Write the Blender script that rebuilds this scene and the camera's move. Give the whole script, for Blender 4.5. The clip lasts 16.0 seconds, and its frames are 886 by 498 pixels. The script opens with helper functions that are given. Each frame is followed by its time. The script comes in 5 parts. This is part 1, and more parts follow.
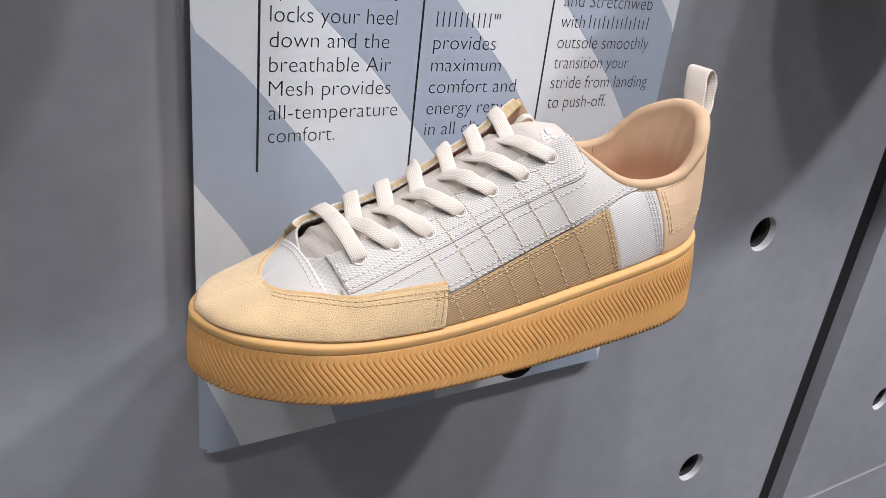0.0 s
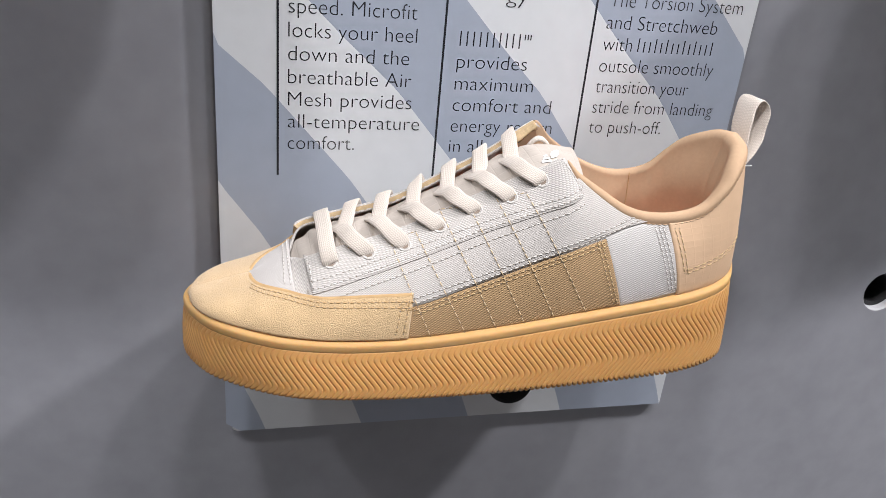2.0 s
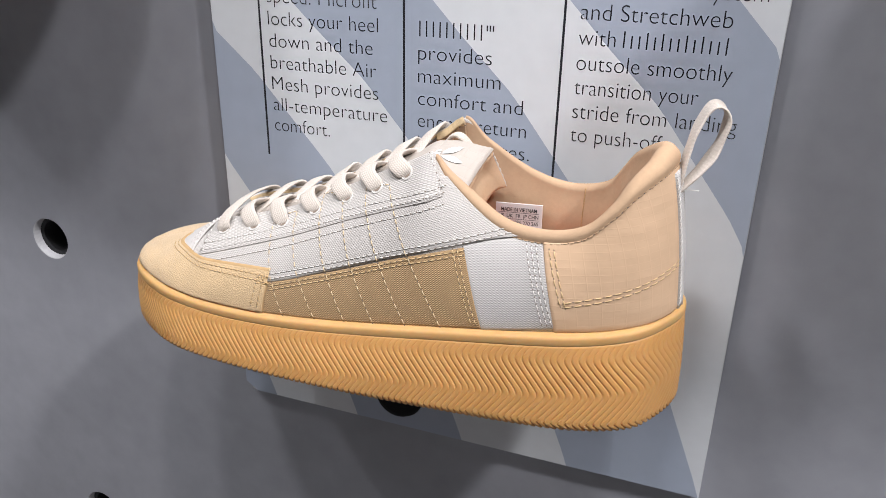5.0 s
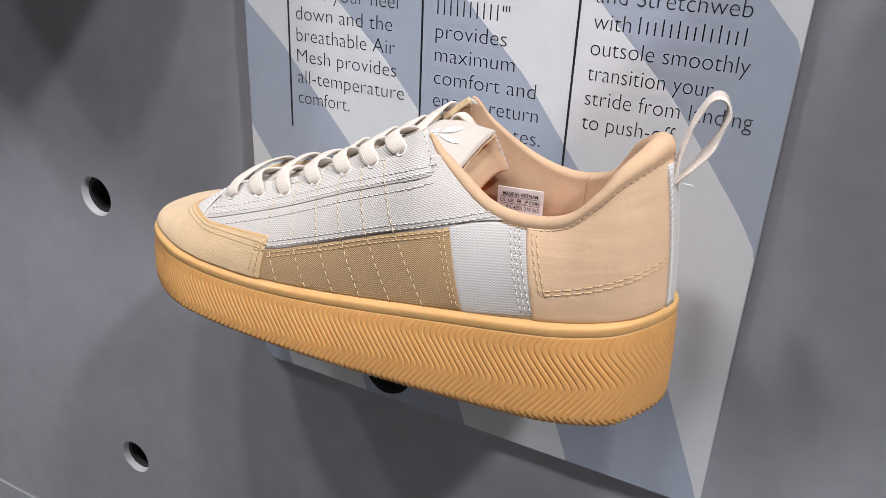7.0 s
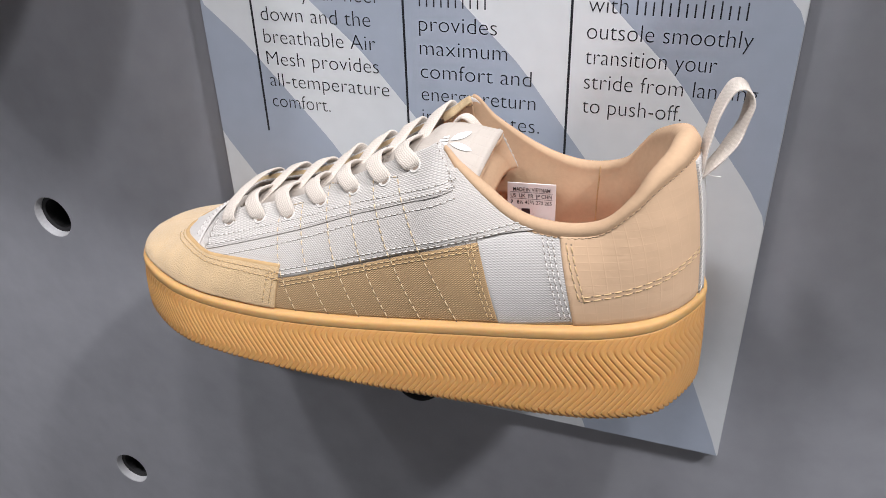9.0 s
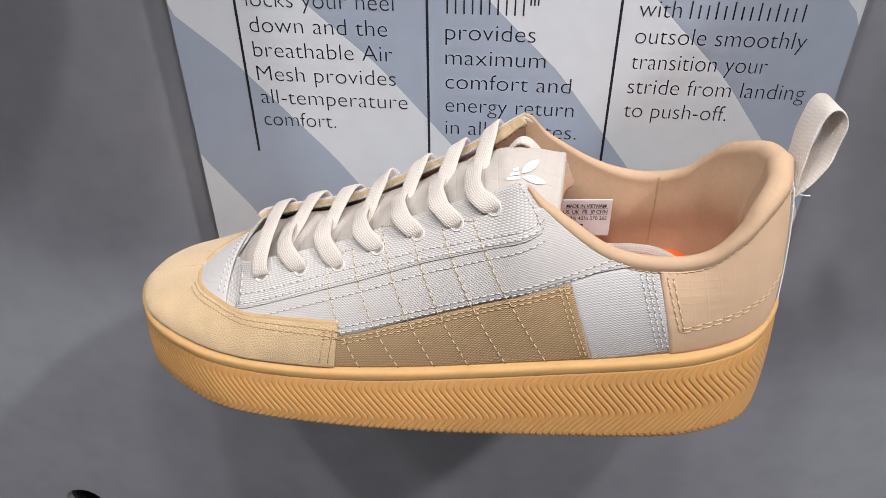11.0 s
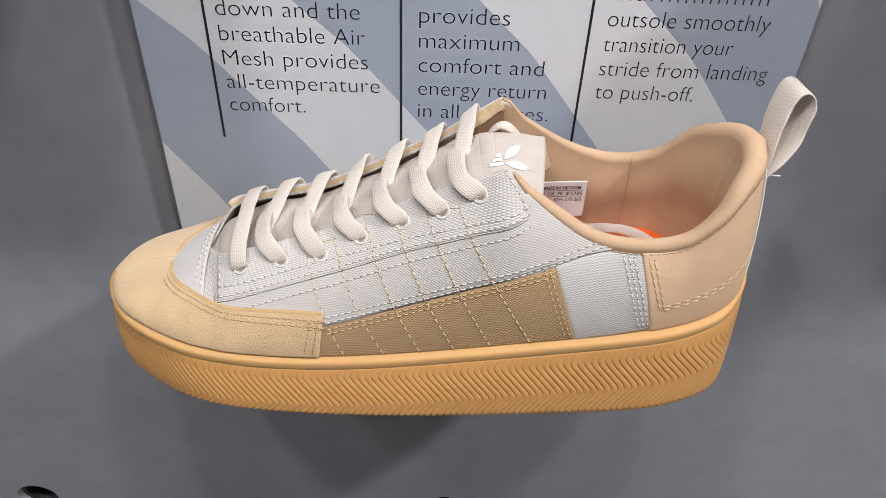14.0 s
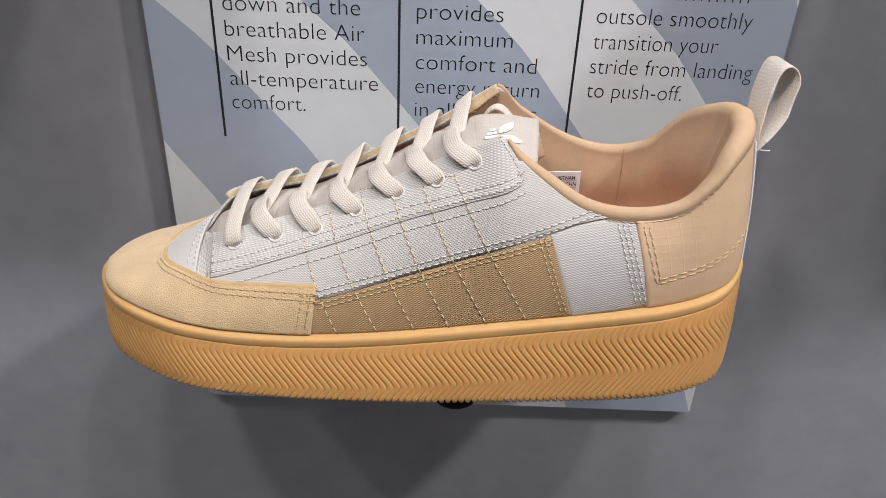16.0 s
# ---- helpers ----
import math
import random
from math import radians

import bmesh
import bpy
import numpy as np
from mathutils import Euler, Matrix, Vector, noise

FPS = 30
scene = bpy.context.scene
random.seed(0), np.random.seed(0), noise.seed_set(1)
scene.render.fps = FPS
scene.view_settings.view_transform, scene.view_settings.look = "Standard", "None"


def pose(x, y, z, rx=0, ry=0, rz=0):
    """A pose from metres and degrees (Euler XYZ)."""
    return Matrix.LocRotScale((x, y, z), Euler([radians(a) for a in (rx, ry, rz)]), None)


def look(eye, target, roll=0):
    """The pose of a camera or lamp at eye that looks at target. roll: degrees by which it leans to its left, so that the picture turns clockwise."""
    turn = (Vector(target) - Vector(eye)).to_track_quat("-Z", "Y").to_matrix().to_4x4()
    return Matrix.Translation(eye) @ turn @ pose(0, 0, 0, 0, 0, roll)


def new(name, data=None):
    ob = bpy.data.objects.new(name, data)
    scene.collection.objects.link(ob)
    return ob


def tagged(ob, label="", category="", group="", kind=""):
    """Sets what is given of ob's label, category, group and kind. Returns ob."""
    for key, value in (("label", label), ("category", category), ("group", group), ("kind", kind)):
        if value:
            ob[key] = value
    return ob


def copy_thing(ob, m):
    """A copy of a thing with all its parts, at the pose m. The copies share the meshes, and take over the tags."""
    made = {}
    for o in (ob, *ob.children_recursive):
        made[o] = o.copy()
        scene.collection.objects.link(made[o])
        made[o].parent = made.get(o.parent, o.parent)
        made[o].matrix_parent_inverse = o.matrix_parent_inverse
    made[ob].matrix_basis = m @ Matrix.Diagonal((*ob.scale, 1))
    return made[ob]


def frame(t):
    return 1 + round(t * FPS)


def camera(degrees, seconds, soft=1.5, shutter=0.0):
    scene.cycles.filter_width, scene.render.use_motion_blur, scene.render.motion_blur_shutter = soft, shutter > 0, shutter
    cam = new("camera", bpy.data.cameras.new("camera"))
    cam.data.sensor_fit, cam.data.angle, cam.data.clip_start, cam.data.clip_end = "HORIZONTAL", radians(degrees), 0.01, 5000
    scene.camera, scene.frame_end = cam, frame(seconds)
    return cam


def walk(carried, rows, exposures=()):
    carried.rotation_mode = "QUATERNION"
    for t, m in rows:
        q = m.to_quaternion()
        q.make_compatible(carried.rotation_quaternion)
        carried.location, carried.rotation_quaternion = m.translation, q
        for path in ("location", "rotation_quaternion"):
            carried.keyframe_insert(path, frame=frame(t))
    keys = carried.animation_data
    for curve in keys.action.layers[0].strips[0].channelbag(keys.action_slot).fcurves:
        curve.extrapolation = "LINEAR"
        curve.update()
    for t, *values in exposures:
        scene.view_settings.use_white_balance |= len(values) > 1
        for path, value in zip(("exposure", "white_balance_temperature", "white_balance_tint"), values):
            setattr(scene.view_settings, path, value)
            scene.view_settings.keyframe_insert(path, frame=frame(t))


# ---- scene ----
cam = camera(59.52, 16.0, soft=0.75)
PATH = [
    (0, (0.0208, 0.0124, 1.4086), (1.0027, 1.5470, 0.5834), 7.07),
    (0.1, (0.0216, 0.0125, 1.4086), (0.9956, 1.5520, 0.5830), 7.11),
    (0.2, (0.0224, 0.0127, 1.4086), (0.9885, 1.5569, 0.5827), 7.16),
    (0.3, (0.0234, 0.0128, 1.4087), (0.9804, 1.5627, 0.5826), 7.18),
    (0.4, (0.0245, 0.0130, 1.4088), (0.9706, 1.5694, 0.5825), 7.20),
    (0.5, (0.0260, 0.0126, 1.4092), (0.9574, 1.5779, 0.5831), 7.18),
    (0.6, (0.0277, 0.0121, 1.4097), (0.9435, 1.5868, 0.5838), 7.15),
    (0.7, (0.0301, 0.0094, 1.4103), (0.9260, 1.5956, 0.5847), 7.08),
    (0.8, (0.0331, 0.0056, 1.4110), (0.9069, 1.6045, 0.5858), 7.02),
    (0.9, (0.0370, 0.0013, 1.4118), (0.8865, 1.6133, 0.5866), 6.93),
    (1, (0.0428, -0.0028, 1.4124), (0.8654, 1.6226, 0.5868), 6.85),
    (1.1, (0.0487, -0.0069, 1.4130), (0.8448, 1.6315, 0.5866), 6.78),
    (1.2, (0.0564, -0.0104, 1.4134), (0.8238, 1.6410, 0.5857), 6.71),
    (1.3, (0.0649, -0.0137, 1.4140), (0.8016, 1.6508, 0.5846), 6.63),
    (1.4, (0.0739, -0.0170, 1.4146), (0.7783, 1.6608, 0.5837), 6.55),
    (1.5, (0.0832, -0.0203, 1.4153), (0.7521, 1.6711, 0.5836), 6.44),
    (1.6, (0.0923, -0.0236, 1.4161), (0.7258, 1.6817, 0.5840), 6.32),
    (1.7, (0.1014, -0.0270, 1.4170), (0.6965, 1.6921, 0.5851), 6.17),
    (1.8, (0.1106, -0.0304, 1.4179), (0.6653, 1.7025, 0.5864), 6.00),
    (1.9, (0.1200, -0.0335, 1.4187), (0.6329, 1.7124, 0.5875), 5.81),
    (2, (0.1298, -0.0358, 1.4193), (0.5991, 1.7219, 0.5883), 5.59),
    (2.1, (0.1398, -0.0381, 1.4200), (0.5650, 1.7312, 0.5887), 5.37),
    (2.2, (0.1502, -0.0395, 1.4204), (0.5301, 1.7398, 0.5889), 5.13),
    (2.3, (0.1606, -0.0408, 1.4206), (0.4954, 1.7476, 0.5890), 4.89),
    (2.4, (0.1711, -0.0418, 1.4208), (0.4616, 1.7545, 0.5896), 4.65),
    (2.5, (0.1813, -0.0428, 1.4208), (0.4296, 1.7598, 0.5908), 4.47),
    (2.6, (0.1914, -0.0438, 1.4206), (0.3980, 1.7653, 0.5922), 4.29),
    (2.7, (0.2013, -0.0449, 1.4202), (0.3684, 1.7692, 0.5938), 4.13),
    (2.8, (0.2112, -0.0458, 1.4196), (0.3397, 1.7723, 0.5950), 4.00),
    (2.9, (0.2212, -0.0464, 1.4189), (0.3113, 1.7745, 0.5958), 3.85),
    (3, (0.2316, -0.0465, 1.4182), (0.2824, 1.7759, 0.5958), 3.69),
    (3.1, (0.2420, -0.0467, 1.4176), (0.2535, 1.7770, 0.5956), 3.54),
    (3.2, (0.2527, -0.0467, 1.4170), (0.2244, 1.7768, 0.5949), 3.37),
    (3.3, (0.2635, -0.0467, 1.4165), (0.1954, 1.7757, 0.5942), 3.18),
    (3.4, (0.2742, -0.0465, 1.4162), (0.1670, 1.7738, 0.5936), 3.00),
    (3.5, (0.2844, -0.0459, 1.4161), (0.1402, 1.7712, 0.5930), 2.84),
    (3.6, (0.2946, -0.0451, 1.4163), (0.1136, 1.7687, 0.5922), 2.67),
    (3.7, (0.3044, -0.0437, 1.4165), (0.0887, 1.7653, 0.5905), 2.53),
    (3.8, (0.3138, -0.0420, 1.4168), (0.0640, 1.7617, 0.5888), 2.40),
    (3.9, (0.3230, -0.0399, 1.4170), (0.0391, 1.7584, 0.5881), 2.25),
    (4, (0.3317, -0.0370, 1.4167), (0.0130, 1.7561, 0.5902), 2.10),
    (4.1, (0.3401, -0.0341, 1.4155), (-0.0139, 1.7551, 0.5942), 1.95),
    (4.3, (0.3559, -0.0273, 1.4106), (-0.0682, 1.7524, 0.6022), 1.66),
    (4.4, (0.3635, -0.0239, 1.4086), (-0.0939, 1.7499, 0.6052), 1.53),
    (4.5, (0.3707, -0.0206, 1.4068), (-0.1181, 1.7466, 0.6080), 1.44),
    (4.6, (0.3782, -0.0175, 1.4057), (-0.1419, 1.7420, 0.6091), 1.35),
    (4.7, (0.3852, -0.0145, 1.4048), (-0.1641, 1.7369, 0.6100), 1.28),
    (4.8, (0.3919, -0.0115, 1.4041), (-0.1854, 1.7314, 0.6107), 1.23),
    (4.9, (0.3983, -0.0087, 1.4035), (-0.2054, 1.7257, 0.6111), 1.19),
    (5, (0.4042, -0.0060, 1.4031), (-0.2238, 1.7199, 0.6113), 1.17),
    (5.1, (0.4101, -0.0033, 1.4027), (-0.2422, 1.7141, 0.6116), 1.15),
    (5.2, (0.4154, -0.0008, 1.4024), (-0.2589, 1.7082, 0.6115), 1.15),
    (5.3, (0.4203, 0.0015, 1.4022), (-0.2745, 1.7022, 0.6113), 1.16),
    (5.4, (0.4249, 0.0037, 1.4020), (-0.2889, 1.6963, 0.6108), 1.19),
    (5.5, (0.4288, 0.0057, 1.4018), (-0.3014, 1.6909, 0.6100), 1.23),
    (5.6, (0.4327, 0.0076, 1.4016), (-0.3139, 1.6854, 0.6092), 1.26),
    (5.7, (0.4359, 0.0092, 1.4014), (-0.3250, 1.6802, 0.6081), 1.31),
    (5.8, (0.4387, 0.0107, 1.4011), (-0.3346, 1.6754, 0.6068), 1.37),
    (5.9, (0.4410, 0.0119, 1.4009), (-0.3429, 1.6711, 0.6053), 1.44),
    (6, (0.4426, 0.0127, 1.4005), (-0.3496, 1.6673, 0.6037), 1.52),
    (6.1, (0.4444, 0.0131, 1.4005), (-0.3548, 1.6629, 0.6008), 1.62),
    (6.2, (0.4453, 0.0132, 1.4005), (-0.3582, 1.6593, 0.5975), 1.74),
    (6.4, (0.4446, 0.0126, 1.4001), (-0.3551, 1.6566, 0.5890), 2.24),
    (6.5, (0.4440, 0.0122, 1.4004), (-0.3536, 1.6550, 0.5849), 2.48),
    (6.6, (0.4433, 0.0123, 1.4002), (-0.3545, 1.6537, 0.5822), 2.67),
    (6.7, (0.4434, 0.0124, 1.4001), (-0.3601, 1.6498, 0.5799), 2.71),
    (6.8, (0.4435, 0.0124, 1.4000), (-0.3657, 1.6460, 0.5775), 2.72),
    (6.9, (0.4436, 0.0125, 1.3999), (-0.3703, 1.6427, 0.5754), 2.71),
    (7, (0.4435, 0.0125, 1.3998), (-0.3718, 1.6411, 0.5735), 2.68),
    (7.1, (0.4433, 0.0123, 1.3998), (-0.3722, 1.6399, 0.5718), 2.69),
    (7.2, (0.4423, 0.0116, 1.3996), (-0.3716, 1.6392, 0.5698), 2.69),
    (7.3, (0.4410, 0.0109, 1.3995), (-0.3701, 1.6384, 0.5670), 2.69),
    (7.4, (0.4395, 0.0102, 1.3993), (-0.3677, 1.6380, 0.5634), 2.66),
    (7.5, (0.4383, 0.0100, 1.3994), (-0.3632, 1.6379, 0.5583), 2.58),
    (7.6, (0.4374, 0.0101, 1.3993), (-0.3589, 1.6377, 0.5526), 2.49),
    (7.7, (0.4366, 0.0103, 1.3995), (-0.3526, 1.6376, 0.5456), 2.33),
    (7.8, (0.4358, 0.0104, 1.4000), (-0.3451, 1.6377, 0.5382), 2.13),
    (7.9, (0.4346, 0.0106, 1.4008), (-0.3364, 1.6380, 0.5305), 1.91),
    (8, (0.4326, 0.0109, 1.4025), (-0.3265, 1.6392, 0.5236), 1.68),
    (8.1, (0.4305, 0.0110, 1.4043), (-0.3163, 1.6407, 0.5173), 1.46),
    (8.2, (0.4275, 0.0115, 1.4069), (-0.3051, 1.6431, 0.5116), 1.21),
    (8.3, (0.4240, 0.0123, 1.4098), (-0.2934, 1.6456, 0.5054), 0.96),
    (8.4, (0.4202, 0.0131, 1.4131), (-0.2819, 1.6475, 0.4988), 0.66),
    (8.5, (0.4160, 0.0138, 1.4166), (-0.2704, 1.6478, 0.4899), 0.29),
    (8.6, (0.4118, 0.0145, 1.4199), (-0.2595, 1.6476, 0.4804), -0.10),
    (8.7, (0.4074, 0.0150, 1.4233), (-0.2487, 1.6456, 0.4688), -0.55),
    (8.8, (0.4026, 0.0154, 1.4267), (-0.2378, 1.6431, 0.4566), -0.99),
    (8.9, (0.3976, 0.0161, 1.4299), (-0.2260, 1.6408, 0.4440), -1.41),
    (9, (0.3919, 0.0171, 1.4331), (-0.2123, 1.6396, 0.4319), -1.74),
    (9.1, (0.3860, 0.0180, 1.4363), (-0.1981, 1.6390, 0.4205), -2.03),
    (9.2, (0.3795, 0.0194, 1.4393), (-0.1819, 1.6395, 0.4092), -2.23),
    (9.3, (0.3729, 0.0211, 1.4425), (-0.1648, 1.6398, 0.3977), -2.38),
    (9.4, (0.3664, 0.0233, 1.4459), (-0.1472, 1.6395, 0.3853), -2.53),
    (9.5, (0.3601, 0.0258, 1.4499), (-0.1298, 1.6370, 0.3710), -2.71),
    (9.6, (0.3541, 0.0286, 1.4542), (-0.1126, 1.6334, 0.3554), -2.94),
    (9.7, (0.3483, 0.0315, 1.4587), (-0.0958, 1.6283, 0.3389), -3.15),
    (9.8, (0.3426, 0.0340, 1.4628), (-0.0792, 1.6237, 0.3244), -3.31),
    (9.9, (0.3366, 0.0359, 1.4656), (-0.0622, 1.6217, 0.3134), -3.33),
    (10, (0.3299, 0.0357, 1.4658), (-0.0443, 1.6260, 0.3121), -3.04),
    (10.1, (0.3229, 0.0353, 1.4652), (-0.0262, 1.6329, 0.3137), -2.69),
    (10.3, (0.3088, 0.0341, 1.4632), (0.0103, 1.6471, 0.3191), -1.73),
    (10.4, (0.3025, 0.0348, 1.4633), (0.0271, 1.6502, 0.3166), -1.37),
    (10.5, (0.2971, 0.0362, 1.4639), (0.0427, 1.6506, 0.3111), -1.07),
    (10.6, (0.2920, 0.0376, 1.4651), (0.0582, 1.6491, 0.3035), -0.81),
    (10.7, (0.2876, 0.0396, 1.4668), (0.0724, 1.6452, 0.2937), -0.62),
    (10.8, (0.2837, 0.0418, 1.4686), (0.0859, 1.6401, 0.2826), -0.46),
    (10.9, (0.2801, 0.0443, 1.4707), (0.0985, 1.6340, 0.2705), -0.34),
    (11, (0.2771, 0.0470, 1.4730), (0.1101, 1.6265, 0.2576), -0.25),
    (11.1, (0.2741, 0.0497, 1.4753), (0.1217, 1.6190, 0.2447), -0.16),
    (11.2, (0.2716, 0.0526, 1.4778), (0.1324, 1.6107, 0.2314), -0.10),
    (11.3, (0.2695, 0.0554, 1.4802), (0.1423, 1.6018, 0.2182), -0.05),
    (11.4, (0.2676, 0.0583, 1.4827), (0.1518, 1.5928, 0.2051), -0.01),
    (11.5, (0.2660, 0.0610, 1.4850), (0.1606, 1.5840, 0.1930), 0.02),
    (11.6, (0.2644, 0.0637, 1.4873), (0.1693, 1.5751, 0.1809), 0.05),
    (11.7, (0.2631, 0.0662, 1.4894), (0.1778, 1.5669, 0.1700), 0.10),
    (11.8, (0.2620, 0.0684, 1.4912), (0.1857, 1.5593, 0.1601), 0.15),
    (11.9, (0.2609, 0.0704, 1.4929), (0.1936, 1.5525, 0.1517), 0.20),
    (12, (0.2599, 0.0718, 1.4941), (0.2013, 1.5476, 0.1455), 0.30),
    (12.1, (0.2591, 0.0730, 1.4956), (0.2091, 1.5417, 0.1389), 0.41),
    (12.2, (0.2584, 0.0734, 1.4966), (0.2170, 1.5380, 0.1351), 0.55),
    (12.4, (0.2567, 0.0722, 1.4973), (0.2332, 1.5346, 0.1331), 0.93),
    (12.5, (0.2559, 0.0701, 1.4976), (0.2406, 1.5328, 0.1337), 1.15),
    (12.6, (0.2549, 0.0683, 1.4977), (0.2480, 1.5322, 0.1350), 1.36),
    (12.7, (0.2540, 0.0672, 1.4974), (0.2541, 1.5326, 0.1363), 1.57),
    (12.8, (0.2531, 0.0664, 1.4971), (0.2593, 1.5338, 0.1382), 1.75),
    (12.9, (0.2524, 0.0657, 1.4967), (0.2636, 1.5356, 0.1405), 1.91),
    (13, (0.2519, 0.0651, 1.4963), (0.2666, 1.5385, 0.1439), 2.02),
    (13.1, (0.2515, 0.0644, 1.4957), (0.2695, 1.5413, 0.1472), 2.13),
    (13.2, (0.2513, 0.0634, 1.4952), (0.2715, 1.5448, 0.1516), 2.22),
    (13.3, (0.2512, 0.0623, 1.4944), (0.2731, 1.5486, 0.1563), 2.26),
    (13.4, (0.2512, 0.0611, 1.4935), (0.2743, 1.5530, 0.1615), 2.31),
    (13.5, (0.2513, 0.0597, 1.4918), (0.2756, 1.5577, 0.1669), 2.36),
    (13.6, (0.2513, 0.0584, 1.4903), (0.2770, 1.5624, 0.1722), 2.41),
    (13.7, (0.2512, 0.0567, 1.4881), (0.2786, 1.5673, 0.1776), 2.46),
    (13.8, (0.2511, 0.0549, 1.4856), (0.2798, 1.5728, 0.1835), 2.51),
    (13.9, (0.2511, 0.0531, 1.4830), (0.2806, 1.5788, 0.1901), 2.53),
    (14, (0.2511, 0.0508, 1.4804), (0.2803, 1.5853, 0.1980), 2.53),
    (14.1, (0.2512, 0.0485, 1.4776), (0.2801, 1.5920, 0.2059), 2.53),
    (14.2, (0.2515, 0.0462, 1.4750), (0.2792, 1.5994, 0.2152), 2.50),
    (14.3, (0.2518, 0.0437, 1.4723), (0.2782, 1.6068, 0.2248), 2.47),
    (14.4, (0.2521, 0.0414, 1.4697), (0.2773, 1.6147, 0.2351), 2.45),
    (14.5, (0.2522, 0.0393, 1.4671), (0.2767, 1.6227, 0.2456), 2.45),
    (14.6, (0.2523, 0.0371, 1.4646), (0.2759, 1.6306, 0.2562), 2.43),
    (14.7, (0.2523, 0.0351, 1.4620), (0.2752, 1.6386, 0.2668), 2.42),
    (14.8, (0.2524, 0.0334, 1.4594), (0.2747, 1.6468, 0.2777), 2.40),
    (14.9, (0.2524, 0.0316, 1.4568), (0.2744, 1.6548, 0.2885), 2.39),
    (15, (0.2525, 0.0298, 1.4541), (0.2743, 1.6628, 0.2997), 2.38),
    (15.1, (0.2525, 0.0280, 1.4515), (0.2746, 1.6708, 0.3109), 2.40),
    (15.2, (0.2526, 0.0261, 1.4488), (0.2755, 1.6787, 0.3224), 2.44),
    (15.3, (0.2530, 0.0243, 1.4460), (0.2769, 1.6864, 0.3338), 2.48),
    (15.4, (0.2531, 0.0224, 1.4432), (0.2781, 1.6938, 0.3450), 2.52),
    (15.5, (0.2534, 0.0206, 1.4405), (0.2790, 1.7008, 0.3559), 2.56),
    (15.6, (0.2537, 0.0190, 1.4377), (0.2795, 1.7078, 0.3665), 2.58),
    (15.7, (0.2541, 0.0175, 1.4349), (0.2796, 1.7144, 0.3766), 2.60),
    (15.8, (0.2543, 0.0161, 1.4321), (0.2789, 1.7208, 0.3865), 2.61),
    (15.9, (0.2546, 0.0147, 1.4293), (0.2781, 1.7269, 0.3962), 2.63),
    (16, (0.2549, 0.0132, 1.4265), (0.2773, 1.7330, 0.4059), 2.65),
]
walk(cam, [(t, look(eye, target, roll)) for t, eye, target, roll in PATH],
     exposures=[(0, 0.03, 6430, 10), (2, 0.02, 6530, 10), (4, 0.02, 6500, 10), (9, -0.06, 6500, 10), (12.5, -0.18, 6550, 10), (14.5, -0.22, 6600, 10), (16, -0.26, 6650, 10)])

# ---- light: a shop interior lit by ceiling spots, with unseen fill lamps added ----
world = bpy.data.worlds.new("shop_air")
scene.world = world
world.use_nodes = True
world.node_tree.nodes["Background"].inputs[0].default_value = (0.9, 0.95, 1.0, 1)
world.node_tree.nodes["Background"].inputs[1].default_value = 0.03


def area_lamp(x, y, z, target, size, power, colour=(0.985, 0.975, 1.0), shape="DISK", size_y=0.0):
    lamp = bpy.data.lights.new("spot_or_fill_lamp", "AREA")
    lamp.shape, lamp.size, lamp.energy, lamp.color = shape, size, power, colour
    if size_y:
        lamp.size_y = size_y
    ob = new("spot_or_fill_lamp", lamp)
    ob.matrix_world = look((x, y, z), target)
    return ob


SPOT = 13.0
# first and last spot are added to brighten the wall's left and right
for lx, ly, power in ((-1.30, -0.45, 1.2), (-0.44, -0.50, 1.5), (0.32, -0.42, 1.15), (0.95, -0.55, 1.4), (2.05, -0.40, 4.7)):
    area_lamp(lx, ly, 3.3, (0.27 + 0.4 * (lx - 0.27), 0.4, 1.2), 0.19, SPOT * power)
# two unseen broad lamps added as soft fill
for lx, power in ((-1.6, 1.5), (1.9, 1.5)):
    area_lamp(lx, -2.0, 3.34, (lx, -2.0, 0), 1.3, power, (0.93, 0.96, 1.0), "RECTANGLE", 0.6)

# ---- materials ----


def material(name, colour, rough=0.6, metal=0.0, spec=0.5):
    m = bpy.data.materials.new(name)
    m.use_nodes = True
    b = m.node_tree.nodes["Principled BSDF"]
    b.inputs["Base Color"].default_value = (*colour, 1)
    b.inputs["Roughness"].default_value = rough
    b.inputs["Metallic"].default_value = metal
    b.inputs["Specular IOR Level"].default_value = spec
    return m, m.node_tree.nodes, m.node_tree.links, b


